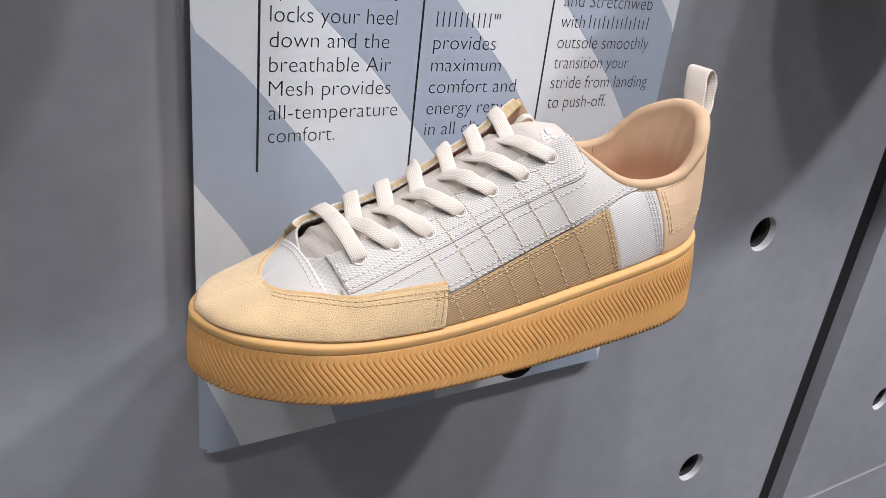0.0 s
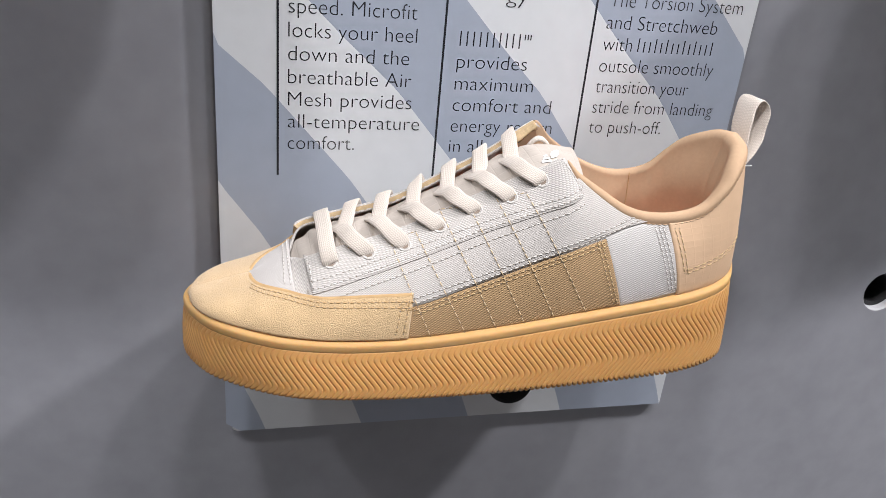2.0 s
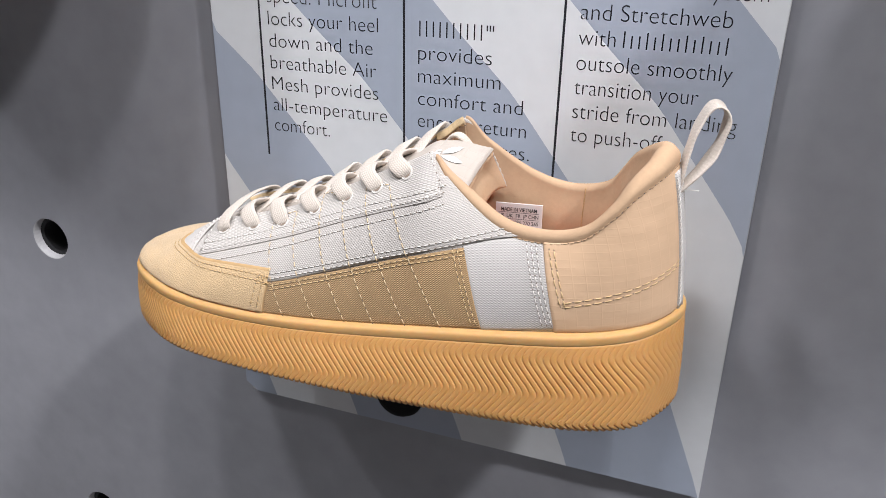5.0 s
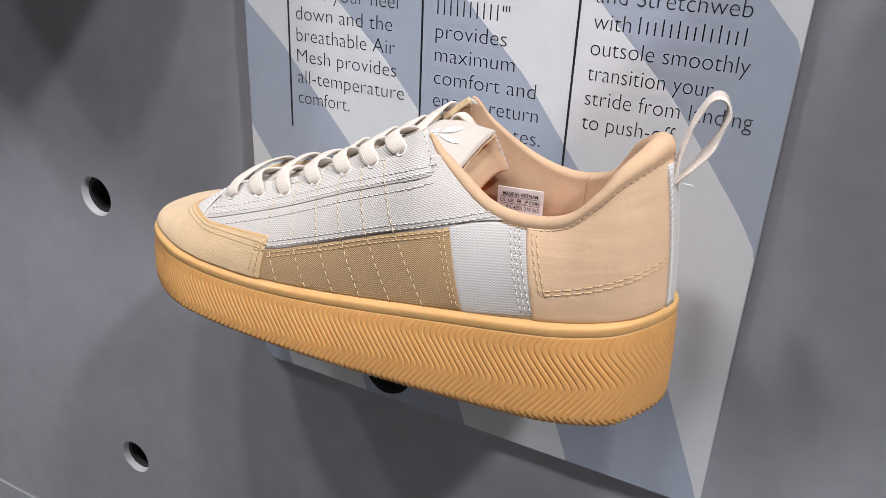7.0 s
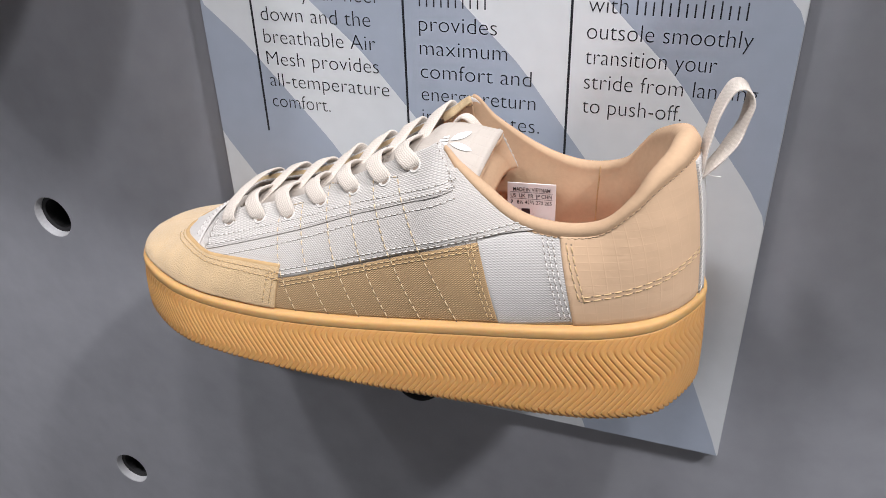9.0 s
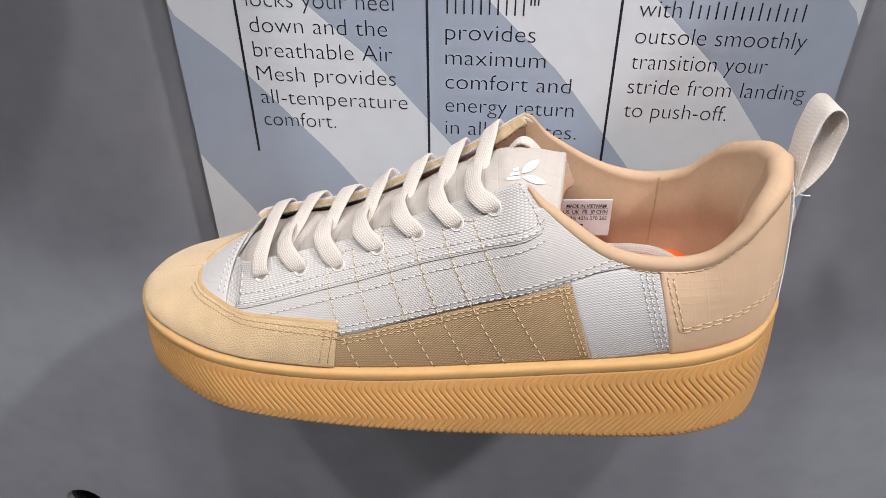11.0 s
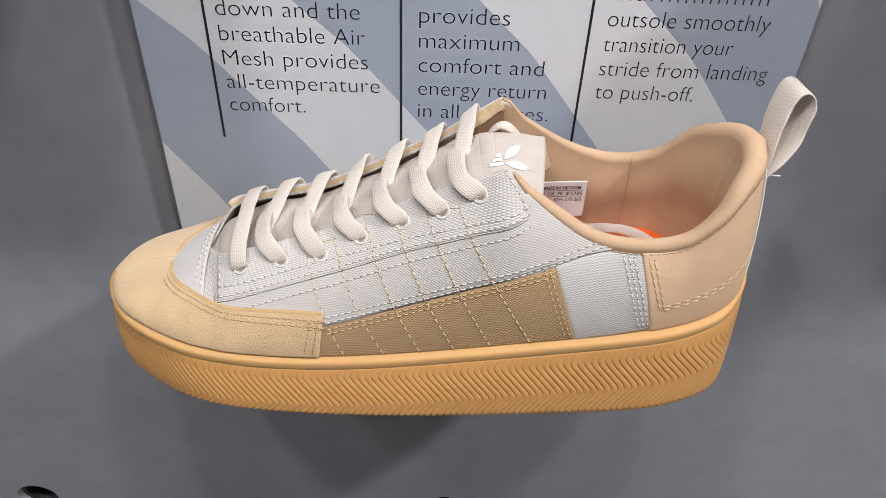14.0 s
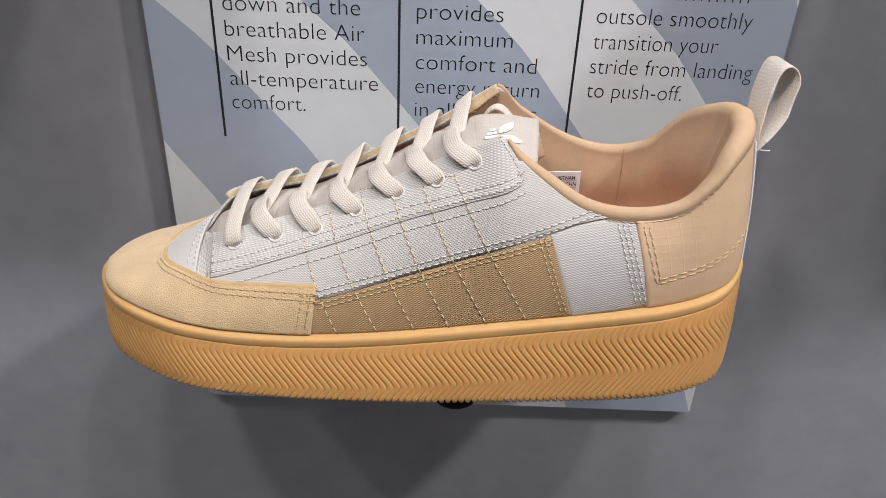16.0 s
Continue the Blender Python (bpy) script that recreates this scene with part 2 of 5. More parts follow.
def mottle(m, amount, scale, scale2=None, coords="Object"):
    """Soft variation of the base colour at two scales."""
    n, l, b = m.node_tree.nodes, m.node_tree.links, m.node_tree.nodes["Principled BSDF"]
    tc = n.new("ShaderNodeTexCoord")
    colour = b.inputs["Base Color"].default_value[:]
    last = None
    for sc, am in ((scale, amount), (scale2 or scale * 9, amount * 0.6)):
        no = n.new("ShaderNodeTexNoise")
        no.inputs["Scale"].default_value, no.inputs["Detail"].default_value = sc, 5
        l.new(tc.outputs[coords], no.inputs["Vector"])
        mr = n.new("ShaderNodeMapRange")
        mr.inputs["From Min"].default_value, mr.inputs["From Max"].default_value = 0.3, 0.7
        mr.inputs["To Min"].default_value, mr.inputs["To Max"].default_value = 1 - am, 1 + am
        l.new(no.outputs["Fac"], mr.inputs["Value"])
        if last is None:
            last = mr.outputs[0]
        else:
            mu = n.new("ShaderNodeMath")
            mu.operation = "MULTIPLY"
            l.new(last, mu.inputs[0]), l.new(mr.outputs[0], mu.inputs[1])
            last = mu.outputs[0]
    vm = n.new("ShaderNodeVectorMath")
    vm.operation = "SCALE"
    vm.inputs[0].default_value = colour[:3]
    l.new(last, vm.inputs["Scale"])
    l.new(vm.outputs[0], b.inputs["Base Color"])
    return m


def grain_bump(m, scale, strength, distance=0.0003, kind="noise"):
    n, l, b = m.node_tree.nodes, m.node_tree.links, m.node_tree.nodes["Principled BSDF"]
    tc = n.new("ShaderNodeTexCoord")
    no = n.new("ShaderNodeTexNoise" if kind == "noise" else "ShaderNodeTexVoronoi")
    no.inputs["Scale"].default_value = scale
    l.new(tc.outputs["Object"], no.inputs["Vector"])
    bu = n.new("ShaderNodeBump")
    bu.inputs["Strength"].default_value, bu.inputs["Distance"].default_value = strength, distance
    l.new(no.outputs[0 if kind == "noise" else "Distance"], bu.inputs["Height"])
    l.new(bu.outputs[0], b.inputs["Normal"])
    return m


def weave(m, pitch_u, pitch_v, depth, dark=0.75, skew=0.0, brick=False, chevron=False):
    """Woven cloth on metric UVs: warp and weft as bump, with darker gaps between the yarns."""
    n, l, b = m.node_tree.nodes, m.node_tree.links, m.node_tree.nodes["Principled BSDF"]
    colour = b.inputs["Base Color"].default_value[:]
    uv = n.new("ShaderNodeUVMap")
    uv.uv_map = "cloth"
    sx = n.new("ShaderNodeSeparateXYZ")
    l.new(uv.outputs[0], sx.inputs[0])

    def op(kind, a, c=None):
        q = n.new("ShaderNodeMath")
        q.operation = kind
        for i, v in enumerate((a, c)):
            if v is None:
                continue
            if isinstance(v, (int, float)):
                q.inputs[i].default_value = v
            else:
                l.new(v, q.inputs[i])
        return q.outputs[0]

    wob = n.new("ShaderNodeTexNoise")
    wob.inputs["Scale"].default_value = 90
    l.new(uv.outputs[0], wob.inputs["Vector"])
    shift = op("MULTIPLY", wob.outputs["Fac"], 0.4)
    u = op("ADD", op("MULTIPLY", sx.outputs["X"], math.tau / pitch_u), op("MULTIPLY", op("ABSOLUTE", sx.outputs["Y"]) if chevron else sx.outputs["Y"], skew * math.tau / pitch_u))
    u = op("ADD", u, shift)
    v = op("ADD", op("MULTIPLY", sx.outputs["Y"], math.tau / pitch_v), shift)
    if brick:
        row = op("FLOOR", op("DIVIDE", v, math.tau))
        u = op("ADD", u, op("MULTIPLY", op("MODULO", row, 2.0), math.pi))
        h = op("MULTIPLY", op("ABSOLUTE", op("SINE", op("MULTIPLY", u, 0.5))), op("ABSOLUTE", op("SINE", op("MULTIPLY", v, 0.5))))
    else:
        h = op("ADD", op("MULTIPLY", op("ADD", op("MULTIPLY", op("SINE", u), op("SINE", v)), 1.0), 0.35),
               op("MULTIPLY", op("ADD", op("SINE", v), 1.0), 0.15))
    bu = n.new("ShaderNodeBump")
    bu.inputs["Strength"].default_value, bu.inputs["Distance"].default_value = 0.8, depth
    l.new(h, bu.inputs["Height"])
    l.new(bu.outputs[0], b.inputs["Normal"])
    big = n.new("ShaderNodeTexNoise")
    big.inputs["Scale"].default_value = 60
    l.new(uv.outputs[0], big.inputs["Vector"])
    f = op("ADD", op("MULTIPLY", h, 1 - dark), dark)
    f = op("MULTIPLY", f, op("ADD", op("MULTIPLY", big.outputs["Fac"], 0.16), 0.92))
    vm = n.new("ShaderNodeVectorMath")
    vm.operation = "SCALE"
    vm.inputs[0].default_value = colour[:3]
    l.new(f, vm.inputs["Scale"])
    l.new(vm.outputs[0], b.inputs["Base Color"])
    b.inputs["Sheen Weight"].default_value = 0.15
    return m


def simple(name, colour, rough=0.6, vary=0.08, scale=40, bump=0.0, bump_scale=900, metal=0.0, spec=0.5):
    m = material(name, colour, rough, metal, spec)[0]
    if vary:
        mottle(m, vary, scale)
    if bump:
        grain_bump(m, bump_scale, bump)
    return m


WALL_GREY = simple("grey_wall_paint", (0.330, 0.336, 0.370), 0.40, 0.09, 6, 0.06, 500)
SLOT_SHADE = simple("slot_shade_black", (0.018, 0.018, 0.02), 0.5, 0.1, 20)
TRIM_PALE = simple("pale_metal_trim", (0.55, 0.55, 0.56), 0.4, 0.05, 20)
HOLE_RIM = simple("pale_hole_edge", (0.5, 0.5, 0.52), 0.45, 0.08, 60)
# inside and end of the peg holes, coloured near-black
HOLE_IN = simple("hole_inside_black", (0.02, 0.02, 0.022), 0.6, 0.1, 60)
BOARD_EDGE = simple("board_edge_foam", (0.62, 0.63, 0.65), 0.6, 0.05, 60)
PRINT_LIGHT = simple("print_light_grey", (0.73, 0.755, 0.785), 0.36, 0.035, 9, 0.03, 1500)
PRINT_BLUE = simple("print_blue_grey", (0.40, 0.45, 0.545), 0.36, 0.035, 9, 0.03, 1500)
INK = simple("black_ink", (0.015, 0.017, 0.024), 0.4, 0)
BLACK = simple("black_rubber", (0.006, 0.006, 0.007), 0.8, 0, spec=0.15)
SUEDE = grain_bump(mottle(material("sand_suede", (0.62, 0.44, 0.25), 0.95, 0, 0.15)[0], 0.09, 70, 1500), 1900, 1.0, 0.0006)
SUEDE.node_tree.nodes["Principled BSDF"].inputs["Sheen Weight"].default_value = 0.35
SUEDE_EDGE = simple("cut_suede_edge", (0.49, 0.325, 0.165), 0.95, 0.1, 200, 0.5, 1500, spec=0.1)
GUM = simple("gum_rubber", (0.585, 0.305, 0.105), 0.48, 0.05, 30, 0.05, 300, spec=0.4)
# same gum for the rim, made paler for light passing through its edge
GUM_LIT_THROUGH = simple("gum_lit_through", (0.555, 0.33, 0.135), 0.58, 0.05, 30, 0.05, 300, spec=0.3)
for gum, amount in ((GUM, 0.35), (GUM_LIT_THROUGH, 0.45)):
    shade = gum.node_tree.nodes["Principled BSDF"]
    shade.inputs["Subsurface Weight"].default_value = amount
    shade.inputs["Subsurface Scale"].default_value = 0.005
    shade.inputs["Subsurface Radius"].default_value = (1.0, 0.55, 0.25)
GREY_MESH = weave(material("pale_grey_mesh", (0.61, 0.575, 0.545), 0.85, 0, 0.3)[0], 0.0014, 0.0011, 0.0003, 0.66)
VAMP_KNIT = weave(material("pale_vamp_cloth", (0.58, 0.55, 0.53), 0.85, 0, 0.3)[0], 0.0016, 0.0009, 0.00015, 0.85, 0.6)
TAN_MESH = weave(material("tan_woven_cloth", (0.585, 0.385, 0.20), 0.85, 0, 0.3)[0], 0.0015, 0.00095, 0.00035, 0.36)
WHITE_MESH = weave(material("white_woven_cloth", (0.63, 0.605, 0.585), 0.85, 0, 0.3)[0], 0.0017, 0.0012, 0.0003, 0.66)
EYESTAY_CLOTH = weave(material("pebbled_white_webbing", (0.635, 0.60, 0.57), 0.85, 0, 0.3)[0], 0.0019, 0.0011, 0.00030, 0.76, 0.6, True)


def ripstop(m, pitch_u, pitch_v, depth):
    """Plain cloth with a fine raised grid of thicker yarns, on metric UVs."""
    n, l, b = m.node_tree.nodes, m.node_tree.links, m.node_tree.nodes["Principled BSDF"]
    colour = b.inputs["Base Color"].default_value[:]
    uv = n.new("ShaderNodeUVMap")
    uv.uv_map = "cloth"
    soft = n.new("ShaderNodeTexNoise")
    soft.inputs["Scale"].default_value = 110
    l.new(uv.outputs[0], soft.inputs["Vector"])
    sx = n.new("ShaderNodeSeparateXYZ")
    l.new(uv.outputs[0], sx.inputs[0])

    def op(kind, p, q):
        k = n.new("ShaderNodeMath")
        k.operation = kind
        for i, v in enumerate((p, q)):
            if isinstance(v, (int, float)):
                k.inputs[i].default_value = v
            else:
                l.new(v, k.inputs[i])
        return k.outputs[0]

    lines = []
    for axis, pitch in (("X", pitch_u), ("Y", pitch_v)):
        c = op("COSINE", op("MULTIPLY", sx.outputs[axis], math.tau / pitch), 0.0)
        lines.append(op("POWER", op("MAXIMUM", c, 0.0), 24.0))
    h = op("ADD", op("MAXIMUM", lines[0], lines[1]), op("MULTIPLY", soft.outputs["Fac"], 6.0))
    bu = n.new("ShaderNodeBump")
    bu.inputs["Strength"].default_value, bu.inputs["Distance"].default_value = 0.8, depth
    l.new(h, bu.inputs["Height"])
    stretch = n.new("ShaderNodeMapping")
    stretch.inputs["Scale"].default_value = (22, 95, 1)
    l.new(uv.outputs[0], stretch.inputs["Vector"])
    creases = n.new("ShaderNodeTexNoise")
    creases.inputs["Scale"].default_value, creases.inputs["Detail"].default_value = 1.0, 2
    l.new(stretch.outputs[0], creases.inputs["Vector"])
    b2 = n.new("ShaderNodeBump")
    b2.inputs["Strength"].default_value, b2.inputs["Distance"].default_value = 0.16, 0.004
    l.new(creases.outputs["Fac"], b2.inputs["Height"])
    l.new(bu.outputs[0], b2.inputs["Normal"])
    l.new(b2.outputs[0], b.inputs["Normal"])
    vm = n.new("ShaderNodeVectorMath")
    vm.operation = "SCALE"
    vm.inputs[0].default_value = colour[:3]
    l.new(op("ADD", op("MULTIPLY", h, 0.02), 0.94), vm.inputs["Scale"])
    l.new(vm.outputs[0], b.inputs["Base Color"])
    return m


RIPSTOP = ripstop(material("peach_ripstop", (0.67, 0.46, 0.30), 0.7, 0, 0.3)[0], 0.0058, 0.0034, 0.00003)
LINING = simple("peach_lining", (0.51, 0.345, 0.22), 0.85, 0.05, 60, 0.25, 2600, spec=0.25)
LACE = weave(material("cream_lace_cotton", (0.66, 0.59, 0.525), 0.9, 0, 0.2)[0], 0.0017, 0.0010, 0.00020, 0.87, 0.75, True, True)
THREAD_WHITE = simple("white_thread", (0.64, 0.615, 0.585), 0.8, 0)
THREAD_BROWN = simple("brown_thread", (0.47, 0.31, 0.145), 0.8, 0)
THREAD_TAN = simple("tan_thread", (0.58, 0.42, 0.23), 0.8, 0)
THREAD_PEACH = simple("peach_thread", (0.48, 0.33, 0.205), 0.8, 0)
THREAD_PALE = simple("sand_thread", (0.64, 0.50, 0.32), 0.8, 0)
EDGE_TAN = simple("raw_tan_edge", (0.52, 0.39, 0.235), 0.95, 0.15, 300, 0.5, 1500, spec=0.1)
NEEDLE_HOLE_SHADE = simple("needle_hole_shade", (0.19, 0.155, 0.12), 0.9, 0)
TONGUE_CLOTH = ripstop(material("cream_tongue_ripstop", (0.47, 0.42, 0.375), 0.8, 0, 0.3)[0], 0.006, 0.006, 0.00012)
EYELET_SHADE = simple("eyelet_shade_brown", (0.24, 0.19, 0.15), 0.9, 0.1, 300)
INSOLE = simple("orange_insole", (0.75, 0.13, 0.02), 0.9, 0.05, 60, 0.3, 900)
LABEL_WHITE = simple("white_size_label", (0.72, 0.70, 0.70), 0.6, 0.02, 60)
LOGO_WHITE = simple("white_print", (0.82, 0.82, 0.82), 0.5, 0)
CEILING_WHITE = simple("ceiling_paint", (0.60, 0.60, 0.595), 0.9, 0.03, 2)
FLOOR_GREY = simple("shop_floor", (0.19, 0.185, 0.18), 0.5, 0.1, 3)

# ---- mesh helpers ----


def mesh_object(name, verts, faces, mat, parent=None, smooth=True, uvs=None, mats=None, face_mats=None):
    me = bpy.data.meshes.new(name)
    me.from_pydata([tuple(map(float, v)) for v in verts], [], faces)
    for m in (mats or [mat]):
        me.materials.append(m)
    if smooth:
        me.polygons.foreach_set("use_smooth", [True] * len(me.polygons))
    if face_mats is not None:
        me.polygons.foreach_set("material_index", face_mats)
    if uvs is not None:
        layer = me.uv_layers.new(name="cloth")
        index = np.zeros(len(me.loops), dtype=np.int32)
        me.loops.foreach_get("vertex_index", index)
        layer.data.foreach_set("uv", np.asarray(uvs, dtype=np.float32)[index].ravel())
    me.update()
    ob = new(name, me)
    if parent is not None:
        ob.parent = parent
    return ob


def part(name, bm, mat, parent, label="", smooth=True):
    bmesh.ops.recalc_face_normals(bm, faces=bm.faces)
    me = bpy.data.meshes.new(name)
    bm.to_mesh(me)
    bm.free()
    me.materials.append(mat)
    if smooth:
        me.polygons.foreach_set("use_smooth", [True] * len(me.polygons))
    ob = new(name, me)
    if parent is not None:
        ob.parent = parent
    if label:
        tagged(ob, label)
    return ob


def block(x0, x1, y0, y1, z0, z1, bevel=0.0):
    bm = bmesh.new()
    bmesh.ops.create_cube(bm, size=1)
    for v in bm.verts:
        v.co = Vector((x0 if v.co.x < 0 else x1, y0 if v.co.y < 0 else y1, z0 if v.co.z < 0 else z1))
    if bevel:
        bmesh.ops.bevel(bm, geom=bm.edges[:], offset=bevel, segments=2, affect="EDGES", profile=0.5)
    return bm


def spline(points, n):
    """n points along a Catmull-Rom curve through the given points."""
    p = np.asarray(points, dtype=float)
    p = np.vstack([2 * p[0] - p[1], p, 2 * p[-1] - p[-2]])
    t = np.linspace(0, len(p) - 3 - 1e-9, n)
    i = t.astype(int)
    f = (t - i)[:, None]
    a, b, c, d = p[i], p[i + 1], p[i + 2], p[i + 3]
    return 0.5 * (2 * b + (c - a) * f + (2 * a - 5 * b + 4 * c - d) * f ** 2 + (3 * b - a - 3 * c + d) * f ** 3)


def grid_faces(nu, nv, close_u=False):
    f = []
    for i in range(nu if close_u else nu - 1):
        for j in range(nv - 1):
            a, b = i * nv + j, ((i + 1) % nu) * nv + j
            f.append((a, b, b + 1, a + 1))
    return f


# ---- the wall and the room ----
WALL_Y = 0.400
HOLE_X = [-0.7195, -0.390, -0.0605, 0.268, 0.5975, 0.927, 1.2565]
HOLE_Z = [0.654, 0.913, 1.172, 1.431, 1.690]
HOLE_R = 0.0165


def wall_panel(name, x0, x1, z0, z1):
    """A thick panel with real round holes, each cut into a square cell of its own."""
    xs = [x for x in HOLE_X if x0 + 0.03 < x < x1 - 0.03]
    zs = [z for z in HOLE_Z if z0 + 0.03 < z < z1 - 0.03]
    c = 0.03
    xe = sorted([x0, x1] + [x + s for x in xs for s in (-c, c)])
    ze = sorted([z0, z1] + [z + s for z in zs for s in (-c, c)])
    verts, faces, fm = [], [], []

    def quad(p, m=0):
        k = len(verts)
        verts.extend(p)
        faces.append(tuple(range(k, k + len(p))))
        fm.append(m)

    y0, y1 = WALL_Y, WALL_Y + 0.018
    for i in range(len(xe) - 1):
        for j in range(len(ze) - 1):
            a, b, d, e = xe[i], xe[i + 1], ze[j], ze[j + 1]
            hole = i % 2 == 1 and j % 2 == 1
            if not hole:
                quad([(a, y0, d), (b, y0, d), (b, y0, e), (a, y0, e)])
                continue
            cx, cz, n = (a + b) / 2, (d + e) / 2, 32
            ring = [(math.cos(math.tau * k / n + math.pi / 4), math.sin(math.tau * k / n + math.pi / 4)) for k in range(n)]
            sq = [(max(-1, min(1, u * 1.41422)), max(-1, min(1, v * 1.41422))) for u, v in ring]
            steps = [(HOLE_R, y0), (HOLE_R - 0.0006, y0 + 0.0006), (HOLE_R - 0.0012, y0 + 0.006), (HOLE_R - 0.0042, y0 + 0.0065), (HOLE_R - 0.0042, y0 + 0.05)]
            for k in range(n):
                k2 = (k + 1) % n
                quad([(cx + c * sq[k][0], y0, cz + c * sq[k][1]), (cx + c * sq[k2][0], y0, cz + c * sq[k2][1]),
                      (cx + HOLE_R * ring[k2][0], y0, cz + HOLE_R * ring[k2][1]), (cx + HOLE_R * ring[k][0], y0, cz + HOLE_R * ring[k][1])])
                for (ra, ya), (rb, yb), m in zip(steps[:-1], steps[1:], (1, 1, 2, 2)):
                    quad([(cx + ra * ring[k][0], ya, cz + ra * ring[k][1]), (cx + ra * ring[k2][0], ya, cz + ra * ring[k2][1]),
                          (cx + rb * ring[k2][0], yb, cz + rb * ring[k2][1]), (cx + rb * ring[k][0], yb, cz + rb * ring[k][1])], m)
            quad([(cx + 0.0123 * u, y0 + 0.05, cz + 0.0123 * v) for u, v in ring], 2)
    for p, q in (((x0, z0), (x0, z1)), ((x1, z1), (x1, z0)), ((x0, z1), (x1, z1)), ((x1, z0), (x0, z0))):
        quad([(p[0], y0, p[1]), (q[0], y0, q[1]), (q[0], y1, q[1]), (p[0], y1, p[1])])
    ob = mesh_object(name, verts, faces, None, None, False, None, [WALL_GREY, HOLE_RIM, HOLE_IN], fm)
    bm = bmesh.new()
    bm.from_mesh(ob.data)
    bmesh.ops.remove_doubles(bm, verts=bm.verts, dist=1e-5)
    bmesh.ops.recalc_face_normals(bm, faces=bm.faces)
    bm.to_mesh(ob.data)
    bm.free()
    return tagged(ob, "mid-grey painted display wall panel with round peg holes", "wall panel", kind="structure")


SLOT_X0, SLOT_X1, JOINT_Z = 0.738, 0.789, 0.785
wall_panel("wall_panel_1", -1.2, SLOT_X0, JOINT_Z + 0.0025, 2.4)
wall_panel("wall_panel_2", SLOT_X1, 1.9, JOINT_Z + 0.0025, 2.4)
wall_panel("wall_panel_3", -1.2, SLOT_X0, 0.1, JOINT_Z - 0.0025)
wall_panel("wall_panel_4", SLOT_X1, 1.9, 0.1, JOINT_Z - 0.0025)
for a, b in ((-1.2, SLOT_X0), (SLOT_X1, 1.9)):
    tagged(part("trim", block(a, b, WALL_Y + 0.0005, WALL_Y + 0.012, JOINT_Z - 0.0024, JOINT_Z + 0.0024), TRIM_PALE, None, smooth=False),
           "pale metal strip in the joint between wall panels", "trim", kind="structure")
# added backing strip; the shade of the open slot is its near-black colour
tagged(part("slot_shade_strip", block(SLOT_X0 + 0.001, SLOT_X1 - 0.001, WALL_Y + 0.016, WALL_Y + 0.05, 0.0, 2.6), SLOT_SHADE, None, smooth=False),
       "near-black strip put in for the shade of the slot between wall panels", "upright", kind="structure")
tagged(part("wall_north", block(-4, 4, WALL_Y + 0.06, WALL_Y + 0.2, 0, 3.4), WALL_GREY, None, smooth=False), "plain grey shop wall behind the panels", "wall", kind="structure")
tagged(part("wall_south", block(-4, 4, -4.2, -4.0, 0, 3.4), CEILING_WHITE, None, smooth=False), "plain pale shop wall", "wall", kind="structure")
tagged(part("wall_west", block(-4.2, -4.0, -4.2, 0.6, 0, 3.4), FLOOR_GREY, None, smooth=False), "plain grey shop wall", "wall", kind="structure")
tagged(part("wall_east", block(4.0, 4.2, -4.2, 0.6, 0, 3.4), FLOOR_GREY, None, smooth=False), "plain grey shop wall", "wall", kind="structure")
tagged(part("floor", block(-4.2, 4.2, -4.2, 0.6, -0.1, 0.0), FLOOR_GREY, None, smooth=False), "grey shop floor", "floor", kind="structure")
tagged(part("ceiling", block(-4.2, 4.2, -4.2, 0.6, 3.4, 3.5), CEILING_WHITE, None, smooth=False), "white shop ceiling", "ceiling", kind="structure")

# ---- the printed board ----
BX0, BX1, BZ0, BZ1 = 0.109, 0.4250, 1.0843, 1.52
BY0, BY1 = 0.394, 0.3995
BAND_Z = [1.52, 1.44, 1.40, 1.344, 1.316, 1.263, 1.19, 1.154, 1.097, 1.06]
BAND_G = [-0.14, -0.086, -0.054, 0.0, 0.029, 0.070, 0.115, 0.130, 0.153, 0.166]


def band_x(shift, z):
    lean = 0.0 if shift > -0.02 else -0.2 * min(0.6, abs(shift) * 5) * max(-0.06, z - 1.29)
    return 0.267 + shift + lean + float(np.interp(-z, [-q for q in BAND_Z], BAND_G))


def printed_board():
    board = new("info_board")
    tagged(board, "rigid printed info board with grey and blue-grey diagonal bands", "sign")
    body = block(BX0, BX1, BY0 + 0.0006, BY1, BZ0, BZ1, 0.0004)
    for v in body.verts:  # the knocked-off corner
        if v.co.x < BX0 + 0.001 and v.co.z < BZ0 + 0.001:
            v.co.x += 0.006
            v.co.z += 0.001
    part("backing", body, BOARD_EDGE, board, "white foam core", False)
    zs = np.linspace(BZ0 + 0.0004, BZ1 - 0.0004, 70)
    xa, xb = BX0 + 0.0004, BX1 - 0.0004
    shifts = [-0.9, -0.297, -0.233, -0.157, -0.085, 0.0, 0.077, 0.16, 0.235, 0.9]
    for k in range(len(shifts) - 1):
        verts, faces = [], []
        for z in zs:
            lo = xa + (0.009 if z < BZ0 + 0.004 else 0)
            for s in shifts[k:k + 2]:
                verts.append((min(xb, max(lo, band_x(s, z))), BY0, z))
        for i in range(len(zs) - 1):
            a = 2 * i
            if verts[a + 1][0] - verts[a][0] > 1e-5 or verts[a + 3][0] - verts[a + 2][0] > 1e-5:
                faces.append((a, a + 1, a + 3, a + 2))
        if faces:
            blue = k % 2 == 0
            mesh_object("printed_band", verts, faces, PRINT_BLUE if blue else PRINT_LIGHT, board, False)
    return board


BOARD = printed_board()


